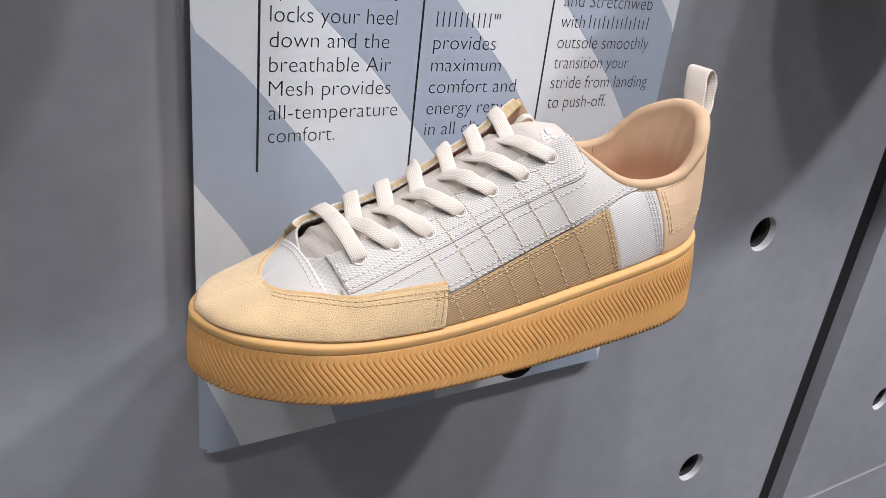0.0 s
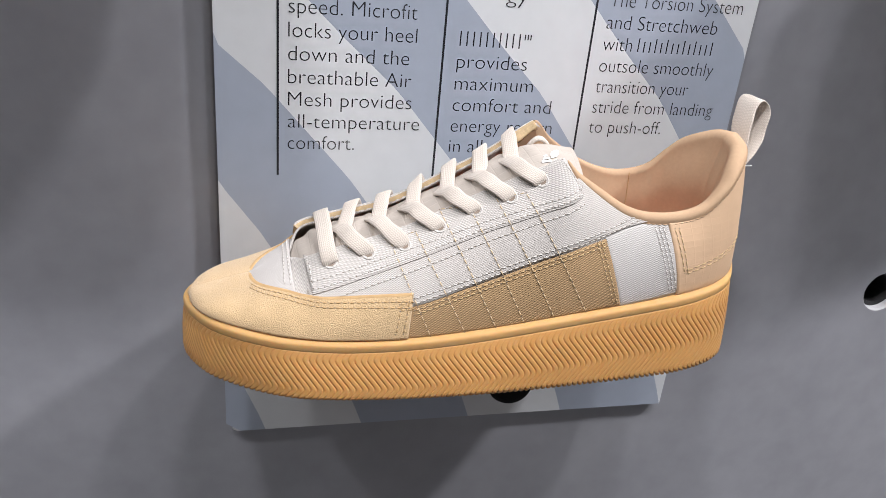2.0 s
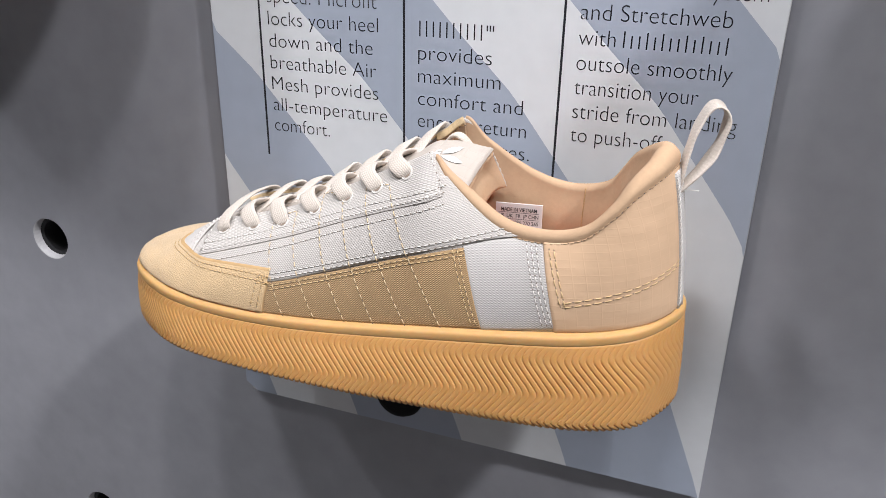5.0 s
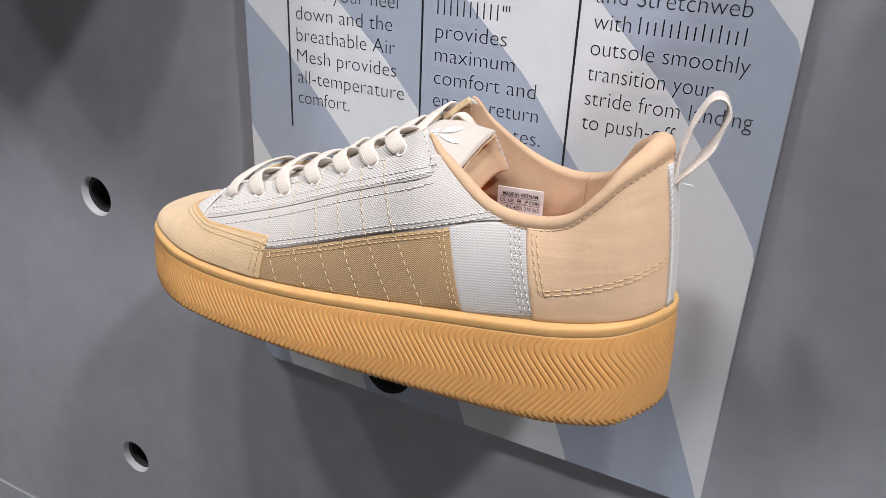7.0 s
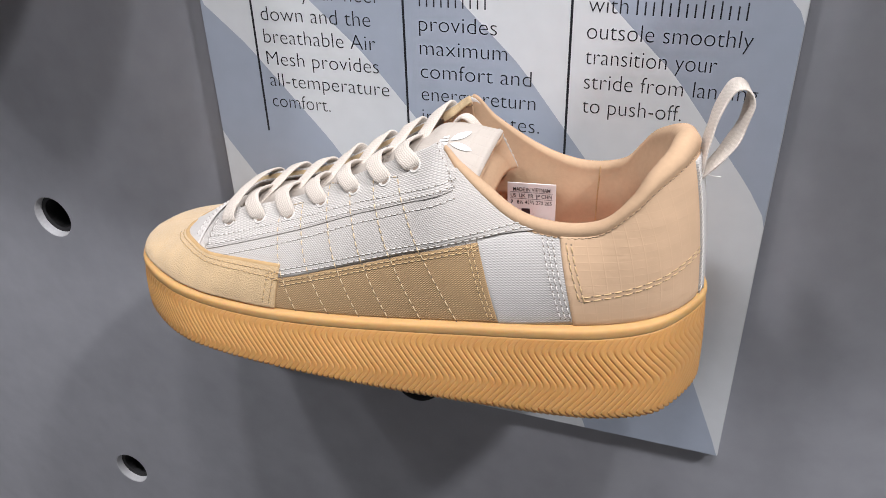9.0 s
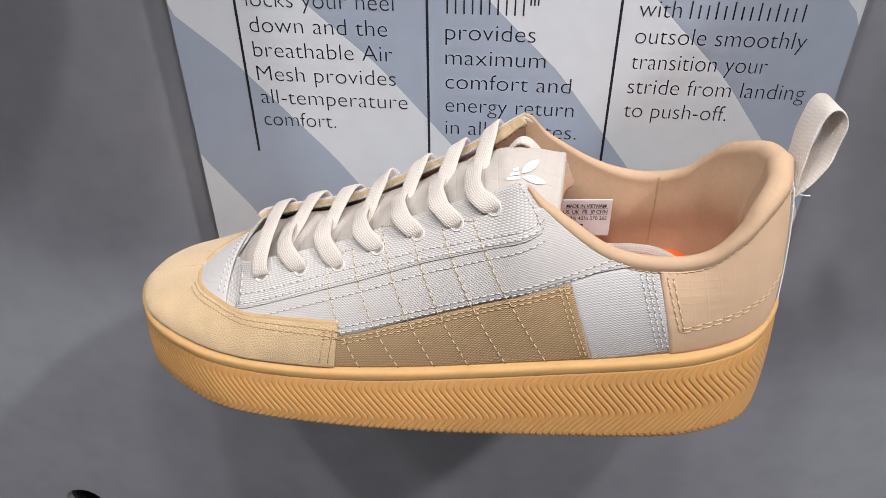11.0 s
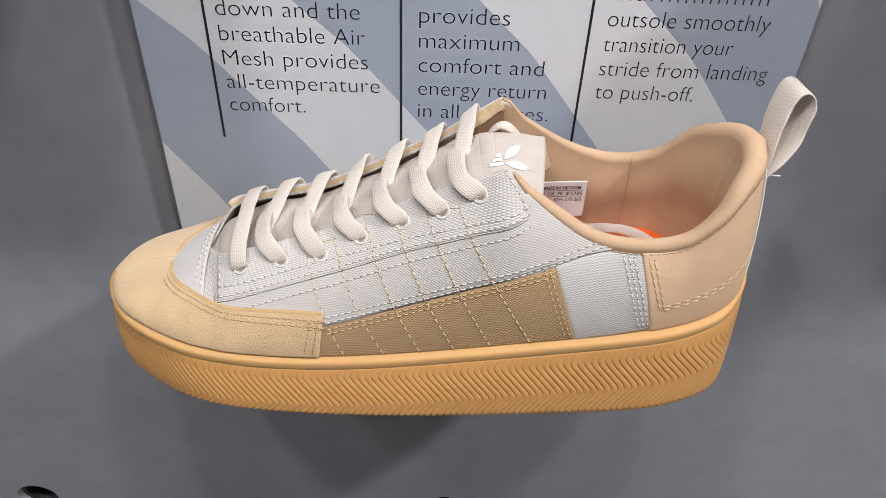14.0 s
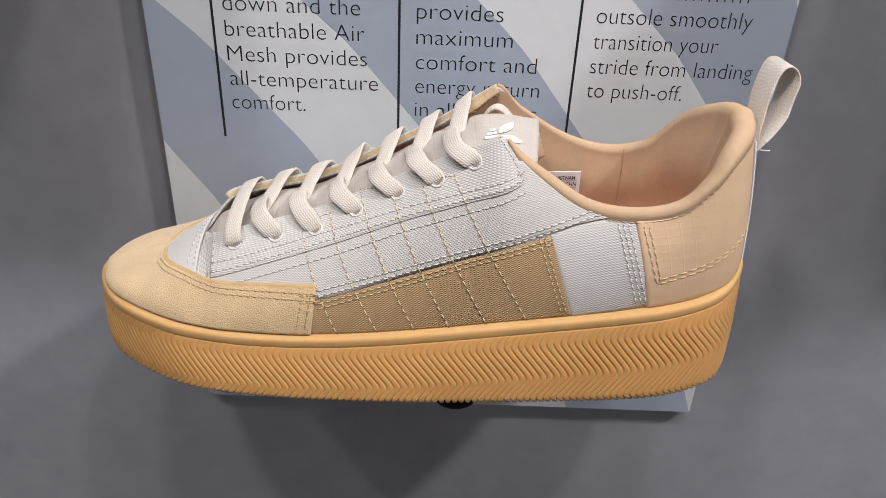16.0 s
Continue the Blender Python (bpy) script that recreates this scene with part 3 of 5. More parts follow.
def line_of_text(words, x, z, width, height, mat, parent, y, name="text_line", slant=0.0, weight=-0.016):
    cu = bpy.data.curves.new(name, "FONT")
    cu.body, cu.size, cu.offset, cu.shear = words, 1.0, weight, slant
    tmp = bpy.data.objects.new(name, cu)
    scene.collection.objects.link(tmp)
    bpy.context.view_layer.update()
    me = bpy.data.meshes.new_from_object(tmp.evaluated_get(bpy.context.evaluated_depsgraph_get()))
    bpy.data.objects.remove(tmp)
    lo, hi = min(v.co.x for v in me.vertices), max(v.co.x for v in me.vertices)
    for v in me.vertices:
        v.co = Vector((x + (v.co.x - lo) * width / (hi - lo), y, z + v.co.y * height))
    me.materials.clear()
    me.materials.append(mat)
    ob = new(name, me)
    ob.parent = parent
    return ob


TEXT_Y = BY0 - 0.00012
PITCH = 0.0125
COLUMNS = (
    (0.148, 1.2802, (("comfort.", 0.0375), ("all-temperature", 0.075), ("Mesh provides", 0.0695), ("breathable Air", 0.0685), ("down and the", 0.0665), ("locks your heel", 0.070), ("speed. Microfit", 0.0695))),
    (0.2420, 1.2800, (("in all climates.", 0.0655), ("energy return", 0.063), ("comfort and", 0.0605), ("maximum", 0.0475), ("provides", 0.042), ("", 0.044))),
    (0.3292, 1.2940, (("to push-off.", 0.0485), ("stride from landing", 0.0815), ("transition your", 0.0615), ("outsole smoothly", 0.0755), ("with", 0.0185), ("and Stretchweb", 0.072), ("The Torsion System", 0.0860))),
)
for cx, cz, lines in COLUMNS:
    for k, (words, width) in enumerate(lines):
        z = cz + k * PITCH
        if words:
            line_of_text(words, cx, z, width, 0.0118, INK, BOARD, TEXT_Y)


def bars(x, z, width, count, tall, heights=(1.0,)):
    """A word set as plain upright bars."""
    bm = bmesh.new()
    for k in range(count):
        a = x + (width - 0.0011) * k / (count - 1)
        h = tall * heights[k % len(heights)]
        bm.faces.new([bm.verts.new(p) for p in ((a, TEXT_Y, z), (a + 0.0007, TEXT_Y, z), (a + 0.0007, TEXT_Y, z + h), (a, TEXT_Y, z + h))])
    return part("text_bar", bm, INK, BOARD, "black printed bars", False)


bars(0.2425, 1.2800 + 5 * PITCH, 0.036, 10, 0.0082)
bars(0.2805, 1.2850 + 5 * PITCH, 0.0045, 3, 0.0030)
bars(0.3515, 1.2940 + 4 * PITCH, 0.0495, 14, 0.0062, (1.3, 1.0, 1.0, 1.3, 1.0))
line_of_text("gy", 0.2670, 1.2800 + 7 * PITCH, 0.0125, 0.0118, INK, BOARD, TEXT_Y)
for lx, z0 in ((0.1425, 1.2645), (0.2335, 1.262), (0.3213, 1.262)):
    part("rule", block(lx - 0.0006, lx + 0.0006, TEXT_Y, TEXT_Y + 0.0002, z0, BZ1 - 0.02), INK, BOARD, "thin black dividing rule", False)


def chip():
    bm = bmesh.new()
    bmesh.ops.create_icosphere(bm, subdivisions=3, radius=1)
    for v in bm.verts:
        n = noise.noise(v.co * 2.3) * 0.35
        v.co = Vector((BX0 + 0.0085 + v.co.x * 0.0042 * (1 + n), BY0 + 0.0022 + v.co.y * 0.0022, BZ0 + 0.0016 + v.co.z * 0.0024 * (1 + n)))
    return part("torn_corner", bm, BOARD_EDGE, BOARD, "crushed white foam at the corner")


chip()


def support_peg():
    bm = bmesh.new()
    prof = [(0.0, 0.303), (0.009, 0.303), (0.0118, 0.3038), (0.013, 0.306), (0.013, 0.3938), (0.0115, 0.3938), (0.0115, 0.43)]
    n = 40
    rings = []
    for r, y in prof[1:]:
        rings.append([bm.verts.new((0.268 + r * math.cos(math.tau * k / n), y, 1.1735 + r * math.sin(math.tau * k / n))) for k in range(n)])
    for a, b in zip(rings[:-1], rings[1:]):
        for k in range(n):
            bm.faces.new((a[k], a[(k + 1) % n], b[(k + 1) % n], b[k]))
    bm.faces.new(rings[0])
    return tagged(part("support_peg", bm, BLACK, None), "black rubber peg in a wall hole under the shoe", "peg")


PEG = support_peg()

# ---- the shoe: forms ----
rng = random.Random(4)
SHOE = new("sneaker")
SHOE.location = (0.0013, 0, 0)
tagged(SHOE, "cream and sand sneaker with ridged gum sole on a black peg", "shoe")

TOP_X = [0.090, 0.110, 0.121, 0.135, 0.149, 0.159, 0.195, 0.237, 0.262, 0.288, 0.321, 0.36, 0.385, 0.402]
TOP_Z = [1.2195, 1.2190, 1.2187, 1.2183, 1.2177, 1.2172, 1.2168, 1.2203, 1.2233, 1.2265, 1.2312, 1.2358, 1.2395, 1.2420]
BOT_X = [0.088, 0.12, 0.15, 0.18, 0.215, 0.27, 0.33, 0.36, 0.405]
BOT_Z = [1.1876, 1.1876, 1.1876, 1.1872, 1.1868, 1.1868, 1.1888, 1.1900, 1.1900]
TOP_FIT, BOT_FIT = np.polyfit(TOP_X, TOP_Z, 5), np.polyfit(BOT_X, BOT_Z, 4)


def sole_top(x):
    return np.polyval(TOP_FIT, x)


def sole_bottom(x):
    return np.polyval(BOT_FIT, x)


# Stations from toe to heel: where the upper leaves the sole (x, y), and its upper edge (x, y, z), inner and outer side.
NEAR_BASE = [(0.0955, 0.337), (0.099, 0.323), (0.107, 0.311), (0.1205, 0.3015), (0.138, 0.2935), (0.152, 0.2900), (0.165, 0.2883), (0.2015, 0.2868),
             (0.2375, 0.2875), (0.2545, 0.288), (0.270, 0.2885), (0.283, 0.289), (0.296, 0.2893), (0.315, 0.2898), (0.335, 0.291), (0.356, 0.2938),
             (0.3720, 0.2985), (0.3850, 0.3065), (0.3934, 0.318), (0.3962, 0.3285)]
NEAR_EDGE = [(0.0985, 0.337, 1.2220), (0.108, 0.3365, 1.2252), (0.118, 0.336, 1.2284), (0.130, 0.335, 1.2322), (0.143, 0.334, 1.2405), (0.1525, 0.323, 1.2460),
             (0.165, 0.3195, 1.2515), (0.2015, 0.3215, 1.2625), (0.2375, 0.3215, 1.280), (0.2545, 0.3195, 1.289), (0.269, 0.3175, 1.2965), (0.2805, 0.3155, 1.3030),
             (0.291, 0.3115, 1.2925), (0.3145, 0.3045, 1.2775), (0.335, 0.301, 1.2745), (0.354, 0.299, 1.279), (0.366, 0.300, 1.290), (0.3735, 0.3040, 1.2990),
             (0.3828, 0.3145, 1.3068), (0.3866, 0.3285, 1.3090)]
FAR_BASE = [(0.0955, 0.337), (0.1000, 0.3500), (0.1090, 0.3605), (0.1240, 0.3695), (0.1405, 0.3775), (0.152, 0.3822), (0.165, 0.3838), (0.2015, 0.383),
            (0.2375, 0.379), (0.2545, 0.377), (0.270, 0.3745), (0.283, 0.3725), (0.296, 0.371), (0.315, 0.3685), (0.335, 0.366), (0.356, 0.3615),
            (0.3720, 0.3565), (0.3850, 0.3485), (0.3934, 0.3390), (0.3962, 0.3285)]
FAR_EDGE = NEAR_EDGE[:5] + [(0.1505, 0.357, 1.2470), (0.165, 0.3580, 1.2525), (0.2015, 0.3575, 1.2628), (0.2375, 0.3580, 1.2818), (0.2545, 0.359, 1.291), (0.269, 0.361, 1.3005),
                            (0.2805, 0.362, 1.3085), (0.292, 0.364, 1.297), (0.3145, 0.3665, 1.2825), (0.335, 0.3675, 1.2765), (0.354, 0.366, 1.280),
                            (0.364, 0.362, 1.2905), (0.3715, 0.356, 1.2990), (0.3826, 0.3425, 1.3068), (0.3866, 0.3285, 1.3090)]
# How the side bends between sole and edge: the pull point, across and up, station by station.
PULL = [(0.0, 0.8), (0.0, 0.8), (0.02, 0.80), (0.05, 0.78), (0.08, 0.72), (0.11, 0.58), (0.10, 0.55), (0.05, 0.62), (0.05, 0.65), (0.05, 0.66), (0.05, 0.66), (0.05, 0.66),
        (0.05, 0.62), (0.0, 0.58), (-0.1, 0.56), (-0.3, 0.55), (-0.4, 0.55), (0.0, 0.55), (0.25, 0.58), (0.30, 0.6)]
DENSE = 1901


def dense(base, edge):
    b2, e = spline(base, DENSE), spline(edge, DENSE)
    b = np.column_stack([b2, sole_top(b2[:, 0]) + 0.0008])
    return b, e


SIDES = [dense(NEAR_BASE, NEAR_EDGE), dense(FAR_BASE, FAR_EDGE)]
PULL_D = spline(PULL, DENSE)


def surf(side, s, h):
    """Points of the upper: s from toe (0) to heel (1), h from the sole (0) to the upper edge (1)."""
    s, h = np.broadcast_arrays(np.asarray(s, float), np.asarray(h, float))
    i = np.clip(s, 0, 1) * (DENSE - 1)
    lo = np.minimum(i.astype(int), DENSE - 2)
    f = (i - lo)[..., None]
    b, e = SIDES[side]
    B = b[lo] * (1 - f) + b[lo + 1] * f
    E = e[lo] * (1 - f) + e[lo + 1] * f
    q = PULL_D[lo]
    flat = 2 * h * (1 - h) * q[..., 0] + h * h
    rise = 2 * h * (1 - h) * q[..., 1] + h * h
    return np.stack([B[..., 0] + (E[..., 0] - B[..., 0]) * flat, B[..., 1] + (E[..., 1] - B[..., 1]) * flat, B[..., 2] + (E[..., 2] - B[..., 2]) * rise], -1)


def surf_off(side, s, h, off):
    e = 0.002
    p = surf(side, s, h)
    du = surf(side, np.clip(s + e, 0, 1), h) - surf(side, np.clip(s - e, 0, 1), h)
    dv = surf(side, s, np.clip(h + 0.02, 0, 1)) - surf(side, s, np.clip(h - 0.02, 0, 1))
    n = np.cross(du, dv) * (1 if side == 0 else -1)
    n /= np.linalg.norm(n, axis=-1, keepdims=True) + 1e-12
    return p + n * np.asarray(off)[..., None]


COARSE_S, COARSE_H = np.meshgrid(np.linspace(0, 1, 381), np.linspace(0, 1, 61), indexing="ij")
COARSE = [surf(k, COARSE_S, COARSE_H) for k in (0, 1)]


def locate(side, pts):
    """(x, z) in the side view to (s, h) on the upper."""
    out = []
    for x, z in pts:
        d = (COARSE[side][..., 0] - x) ** 2 + (COARSE[side][..., 2] - z) ** 2
        k = np.unravel_index(np.argmin(d), d.shape)
        s, h = COARSE_S[k], COARSE_H[k]
        for _ in range(4):
            p = surf(side, s, h)
            a = (surf(side, min(1, s + 1e-3), h) - surf(side, max(0, s - 1e-3), h)) / (min(1, s + 1e-3) - max(0, s - 1e-3))
            b = (surf(side, s, min(1, h + 1e-3)) - surf(side, s, max(0, h - 1e-3))) / (min(1, h + 1e-3) - max(0, h - 1e-3))
            m = np.array([[a[0], b[0]], [a[2], b[2]]])
            if abs(np.linalg.det(m)) < 1e-9:
                break
            ds, dh = np.linalg.solve(m, [x - p[0], z - p[2]])
            s, h = min(1, max(0, s + max(-0.01, min(0.01, ds)))), min(1, max(0, h + max(-0.05, min(0.05, dh))))
        out.append((s, h))
    return np.array(out)


def sheet(name, side, S, H, mat, thick, parent, lift=0.0, label="", edge_mat=None, band=0):
    """A panel of cloth on the upper, over the (s, h) grid, with softly rounded borders and its own thickness."""
    nu, nv = S.shape
    off = np.full((nu, nv), thick + lift)
    soft = np.zeros((nu, nv), bool)
    soft[0], soft[-1], soft[:, 0], soft[:, -1] = (True,) * 4
    seamless = ((H > 0.998) & (S < 0.27)) | (S < 1e-6) | (S > 1 - 1e-6)
    off[soft & ~seamless] = thick * 0.55 + lift
    top = surf_off(side, S, H, off)
    rim = surf_off(side, S, H, np.full((nu, nv), lift - 0.0012))
    du = np.vstack([np.zeros((1, nv)), np.cumsum(np.linalg.norm(np.diff(top, axis=0), axis=-1), axis=0)])
    dv = np.hstack([np.zeros((nu, 1)), np.cumsum(np.linalg.norm(np.diff(top, axis=1), axis=-1), axis=1)])
    du = np.repeat(du[:, nv // 2:nv // 2 + 1], nv, 1)
    ring = [(i, 0) for i in range(nu)] + [(nu - 1, j) for j in range(1, nv)] + [(i, nv - 1) for i in range(nu - 2, -1, -1)] + [(0, j) for j in range(nv - 2, 0, -1)]
    verts = list(top.reshape(-1, 3)) + [rim[i, j] for i, j in ring]
    uvs = list(np.stack([du, dv], -1).reshape(-1, 2)) + [(du[i, j], dv[i, j]) for i, j in ring]
    faces = grid_faces(nu, nv)
    fm = [0] * len(faces)
    if band:  # raw cut border along the upper edge
        fm = [1 if j >= nv - 1 - band and H[i, -1] < 0.99 else 0 for i in range(nu - 1) for j in range(nv - 1)]
    base = nu * nv
    for k in range(len(ring)):
        k2 = (k + 1) % len(ring)
        a, b = ring[k], ring[k2]
        faces.append((a[0] * nv + a[1], base + k, base + k2, b[0] * nv + b[1]))
        fm.append(1 if edge_mat else 0)
    if side == 1:
        faces = [f[::-1] for f in faces]
    ob = mesh_object(name, verts, faces, mat, parent, True, uvs, [mat, edge_mat] if edge_mat else None, fm)
    if label:
        tagged(ob, label)
    return ob


def steps(n):
    return np.concatenate([[0, 0.35 / n], np.linspace(1.2 / n, 1 - 1.2 / n, n), [1 - 0.35 / n, 1]])


def xz_panel(name, side, bottom, top, mat, thick, parent, lift=0.0, nu=40, nv=14, label="", edge_mat=None):
    u, v = steps(nu), steps(nv)
    d = np.linspace(0, 1, 241)
    lo, hi = spline(bottom, 241), spline(top, 241)
    lo = np.column_stack([np.interp(u, d, lo[:, k]) for k in (0, 1)])
    hi = np.column_stack([np.interp(u, d, hi[:, k]) for k in (0, 1)])
    a, b = locate(side, lo), locate(side, hi)
    S = a[:, 0:1] * (1 - v) + b[:, 0:1] * v
    H = a[:, 1:2] * (1 - v) + b[:, 1:2] * v
    return sheet(name, side, S, H, mat, thick, parent, lift, label, edge_mat)


# ---- stitches ----


def stitch_mesh(name, points, normals, mat, parent, length=0.0022, gap=0.0010, radius=0.00022, side_tilt=0.0, holes=True):
    """Short thread stitches set along a curve, each a small rounded spindle lying on the cloth."""
    p, n = np.asarray(points), np.asarray(normals)
    d = np.concatenate([[0], np.cumsum(np.linalg.norm(np.diff(p, axis=0), axis=1))])
    count = max(1, int(d[-1] / (length + gap)))
    verts, faces = [], []
    for k in range(count):
        c = (k + 0.5) * d[-1] / count
        a, b = c - length / 2, c + length / 2
        q = [np.array([np.interp(t, d, p[:, m]) for m in range(3)]) for t in (a, c, b)]
        nn = np.array([np.interp(c, d, n[:, m]) for m in range(3)])
        t = q[2] - q[0]
        t /= np.linalg.norm(t) + 1e-12
        w = np.cross(nn, t)
        if side_tilt:
            q[0] = q[0] + w * side_tilt
            q[2] = q[2] - w * side_tilt
        base = len(verts)
        for r, lift, m in ((0.35, -0.0005, 0), (1.0, -0.00012, 0), (1.1, 0.0, 1), (1.0, -0.00012, 2), (0.35, -0.0005, 2)):
            ctr = q[m] + (0 if r < 0.5 or m == 1 else 0.22) * (q[1] - q[m])
            for ang in range(5):
                an = math.tau * ang / 5
                verts.append(ctr + nn * lift + radius * r * (math.cos(an) * w * 1.2 + math.sin(an) * nn))
        for i in range(4):
            for ang in range(5):
                a0, a1 = base + i * 5 + ang, base + i * 5 + (ang + 1) % 5
                faces.append((a0, a1, a1 + 5, a0 + 5))
    kinds = [0] * len(faces)
    if holes and side_tilt == 0:  # needle's holes between the stitches: flat discs, their shade put in as dark colour
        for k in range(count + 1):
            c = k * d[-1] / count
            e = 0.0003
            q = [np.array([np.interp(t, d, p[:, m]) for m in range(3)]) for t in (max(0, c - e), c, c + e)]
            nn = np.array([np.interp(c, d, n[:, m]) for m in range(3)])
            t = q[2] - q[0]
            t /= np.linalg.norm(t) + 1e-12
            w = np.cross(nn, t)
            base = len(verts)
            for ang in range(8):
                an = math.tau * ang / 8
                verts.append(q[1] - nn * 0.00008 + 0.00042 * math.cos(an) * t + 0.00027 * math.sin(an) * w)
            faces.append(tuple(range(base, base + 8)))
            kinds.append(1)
    return mesh_object(name, verts, faces, mat, parent, mats=[mat, NEEDLE_HOLE_SHADE], face_mats=kinds)


def seam(side, pts, mat, off, parent, n=160, raw=False, **kw):
    """A row of stitches along (x, z) points in the side view, or along (s, h) points."""
    c = spline(pts, max(24, len(pts) * 8))
    sh = c if raw else locate(side, c)
    d = np.linspace(0, 1, len(sh))
    t = np.linspace(0, 1, n)
    s, h = np.interp(t, d, sh[:, 0]), np.interp(t, d, sh[:, 1])
    p = surf_off(side, s, h, np.full(n, off))
    q = surf_off(side, s, h, np.full(n, off + 0.001))
    return stitch_mesh("stitching", p, (q - p) / 0.001, mat, parent, **kw)


def shifted(pts, dx, dz):
    return [(x + dx, z + dz) for x, z in pts]


# ---- the shoe: upper ----
def build_upper():
    upper = part("upper", bmesh.new(), GREY_MESH, SHOE, "pale grey woven mesh shell")
    me = upper.data
    verts, faces, uvs = [], [], []
    for side in (0, 1):
        s, h = np.meshgrid(np.linspace(0, 1, 190), np.linspace(0, 1, 26), indexing="ij")
        g = surf_off(side, s, h, np.zeros(s.shape))
        k = len(verts)
        verts += list(g.reshape(-1, 3))
        uvs += [(p[0], p[2]) for p in g.reshape(-1, 3)]
        f = grid_faces(190, 26)
        faces += [tuple(k + q for q in (a if side == 0 else a[::-1])) for a in f]
    me.from_pydata([tuple(v) for v in verts], [], faces)
    me.polygons.foreach_set("use_smooth", [True] * len(me.polygons))
    layer = me.uv_layers.new(name="cloth")
    index = np.zeros(len(me.loops), dtype=np.int32)
    me.loops.foreach_get("vertex_index", index)
    layer.data.foreach_set("uv", np.asarray(uvs, dtype=np.float32)[index].ravel())
    me.update()
    solid = upper.modifiers.new("thickness", "SOLIDIFY")
    solid.thickness, solid.offset = 0.0012, -1
    return upper


build_upper()

TAN_TOP = [(0.204, 1.2335), (0.235, 1.2440), (0.275, 1.2585), (0.303, 1.2667)]
EYE_LOW = [(0.1555, 1.2355), (0.204, 1.2515), (0.246, 1.2688), (0.2888, 1.2857)]
EYE_HIGH = [(0.1525, 1.2460), (0.165, 1.2515), (0.2015, 1.2625), (0.2375, 1.280), (0.2545, 1.289), (0.269, 1.2965), (0.2805, 1.3030)]

xz_panel("side_panel", 0, [(0.196, 1.2165), (0.240, 1.2205), (0.280, 1.2262), (0.3145, 1.2315)], [(0.196, 1.2320)] + TAN_TOP[1:], TAN_MESH, 0.0006, SHOE, label="tan woven side panel")
xz_panel("rear_panel", 0, [(0.3145, 1.2310), (0.330, 1.2335), (0.3485, 1.2368)], [(0.302, 1.2672), (0.320, 1.2722), (0.3375, 1.2740)], WHITE_MESH, 0.0006, SHOE, nu=18, label="white woven band")
xz_panel("quarter_panel", 0, [(0.153, 1.2310), (0.180, 1.2325), (0.204, 1.2340), (0.235, 1.2445), (0.275, 1.2595), (0.302, 1.2680), (0.328, 1.2742)],
         [(0.153, 1.2370), (0.180, 1.2450), (0.204, 1.2530), (0.246, 1.2710), (0.287, 1.2945), (0.304, 1.2855), (0.328, 1.2757)], GREY_MESH, 0.0012, SHOE, label="pale grey mesh quarter")
xz_panel("eyestay", 0, EYE_LOW, EYE_HIGH, EYESTAY_CLOTH, 0.0010, SHOE, 0.0008, 70, 14, "pebbled white webbing eyestay")
FAR_LOW = [(0.150, 1.2375), (0.204, 1.2515), (0.246, 1.2695), (0.285, 1.2880)]
FAR_HIGH = [(x, z) for x, y, z in FAR_EDGE[5:12]]
xz_panel("eyestay", 1, FAR_LOW, FAR_HIGH, EYESTAY_CLOTH, 0.0026, SHOE, 0.0008, 60, 12, "pebbled white webbing eyestay", EDGE_TAN)

# suede round the toe: one strip a side, meeting on the middle line
def locate_plan(side, pts):
    """(x, y) seen from above to (s, h) on the upper."""
    out = []
    s, h = np.meshgrid(np.linspace(0.05, 0.6, 700), np.linspace(0.1, 1, 120), indexing="ij")
    g = surf(side, s, h)
    for x, y in pts:
        d = (g[..., 0] - x) ** 2 + (g[..., 1] - y) ** 2
        k = np.unravel_index(np.argmin(d), d.shape)
        out.append((s[k], h[k]))
    return np.array(out)


SUEDE_PLAN = spline([(0.1262, 0.3355), (0.1268, 0.3290), (0.1292, 0.3225), (0.1332, 0.3165), (0.1385, 0.3110)], 22)[1:]
SUEDE_LINE = np.vstack([locate_plan(0, SUEDE_PLAN), locate(0, [(0.148, 1.2351), (0.156, 1.2354), (0.170, 1.2366), (0.183, 1.2378), (0.2037, 1.2393)])])
SUEDE_LINE = SUEDE_LINE[np.argsort(SUEDE_LINE[:, 0])]
fine = np.linspace(SUEDE_LINE[0, 0], SUEDE_LINE[-1, 0], 90)
level = np.interp(fine, SUEDE_LINE[:, 0], SUEDE_LINE[:, 1])
for _ in range(3):
    level = np.convolve(np.pad(level, 5, mode="reflect", reflect_type="odd"), np.ones(11) / 11, "valid")
SUEDE_LINE = np.column_stack([fine, level])
S_FRONT = float(np.interp(0.1262, SIDES[0][1][:600, 0], np.linspace(0, 1, DENSE)[:600]))


def suede_height(s):
    ks = np.concatenate([[0, S_FRONT], SUEDE_LINE[:, 0]])
    kh = np.concatenate([[1, 1], SUEDE_LINE[:, 1]])
    o = np.argsort(ks)
    return np.interp(s, ks[o], kh[o])


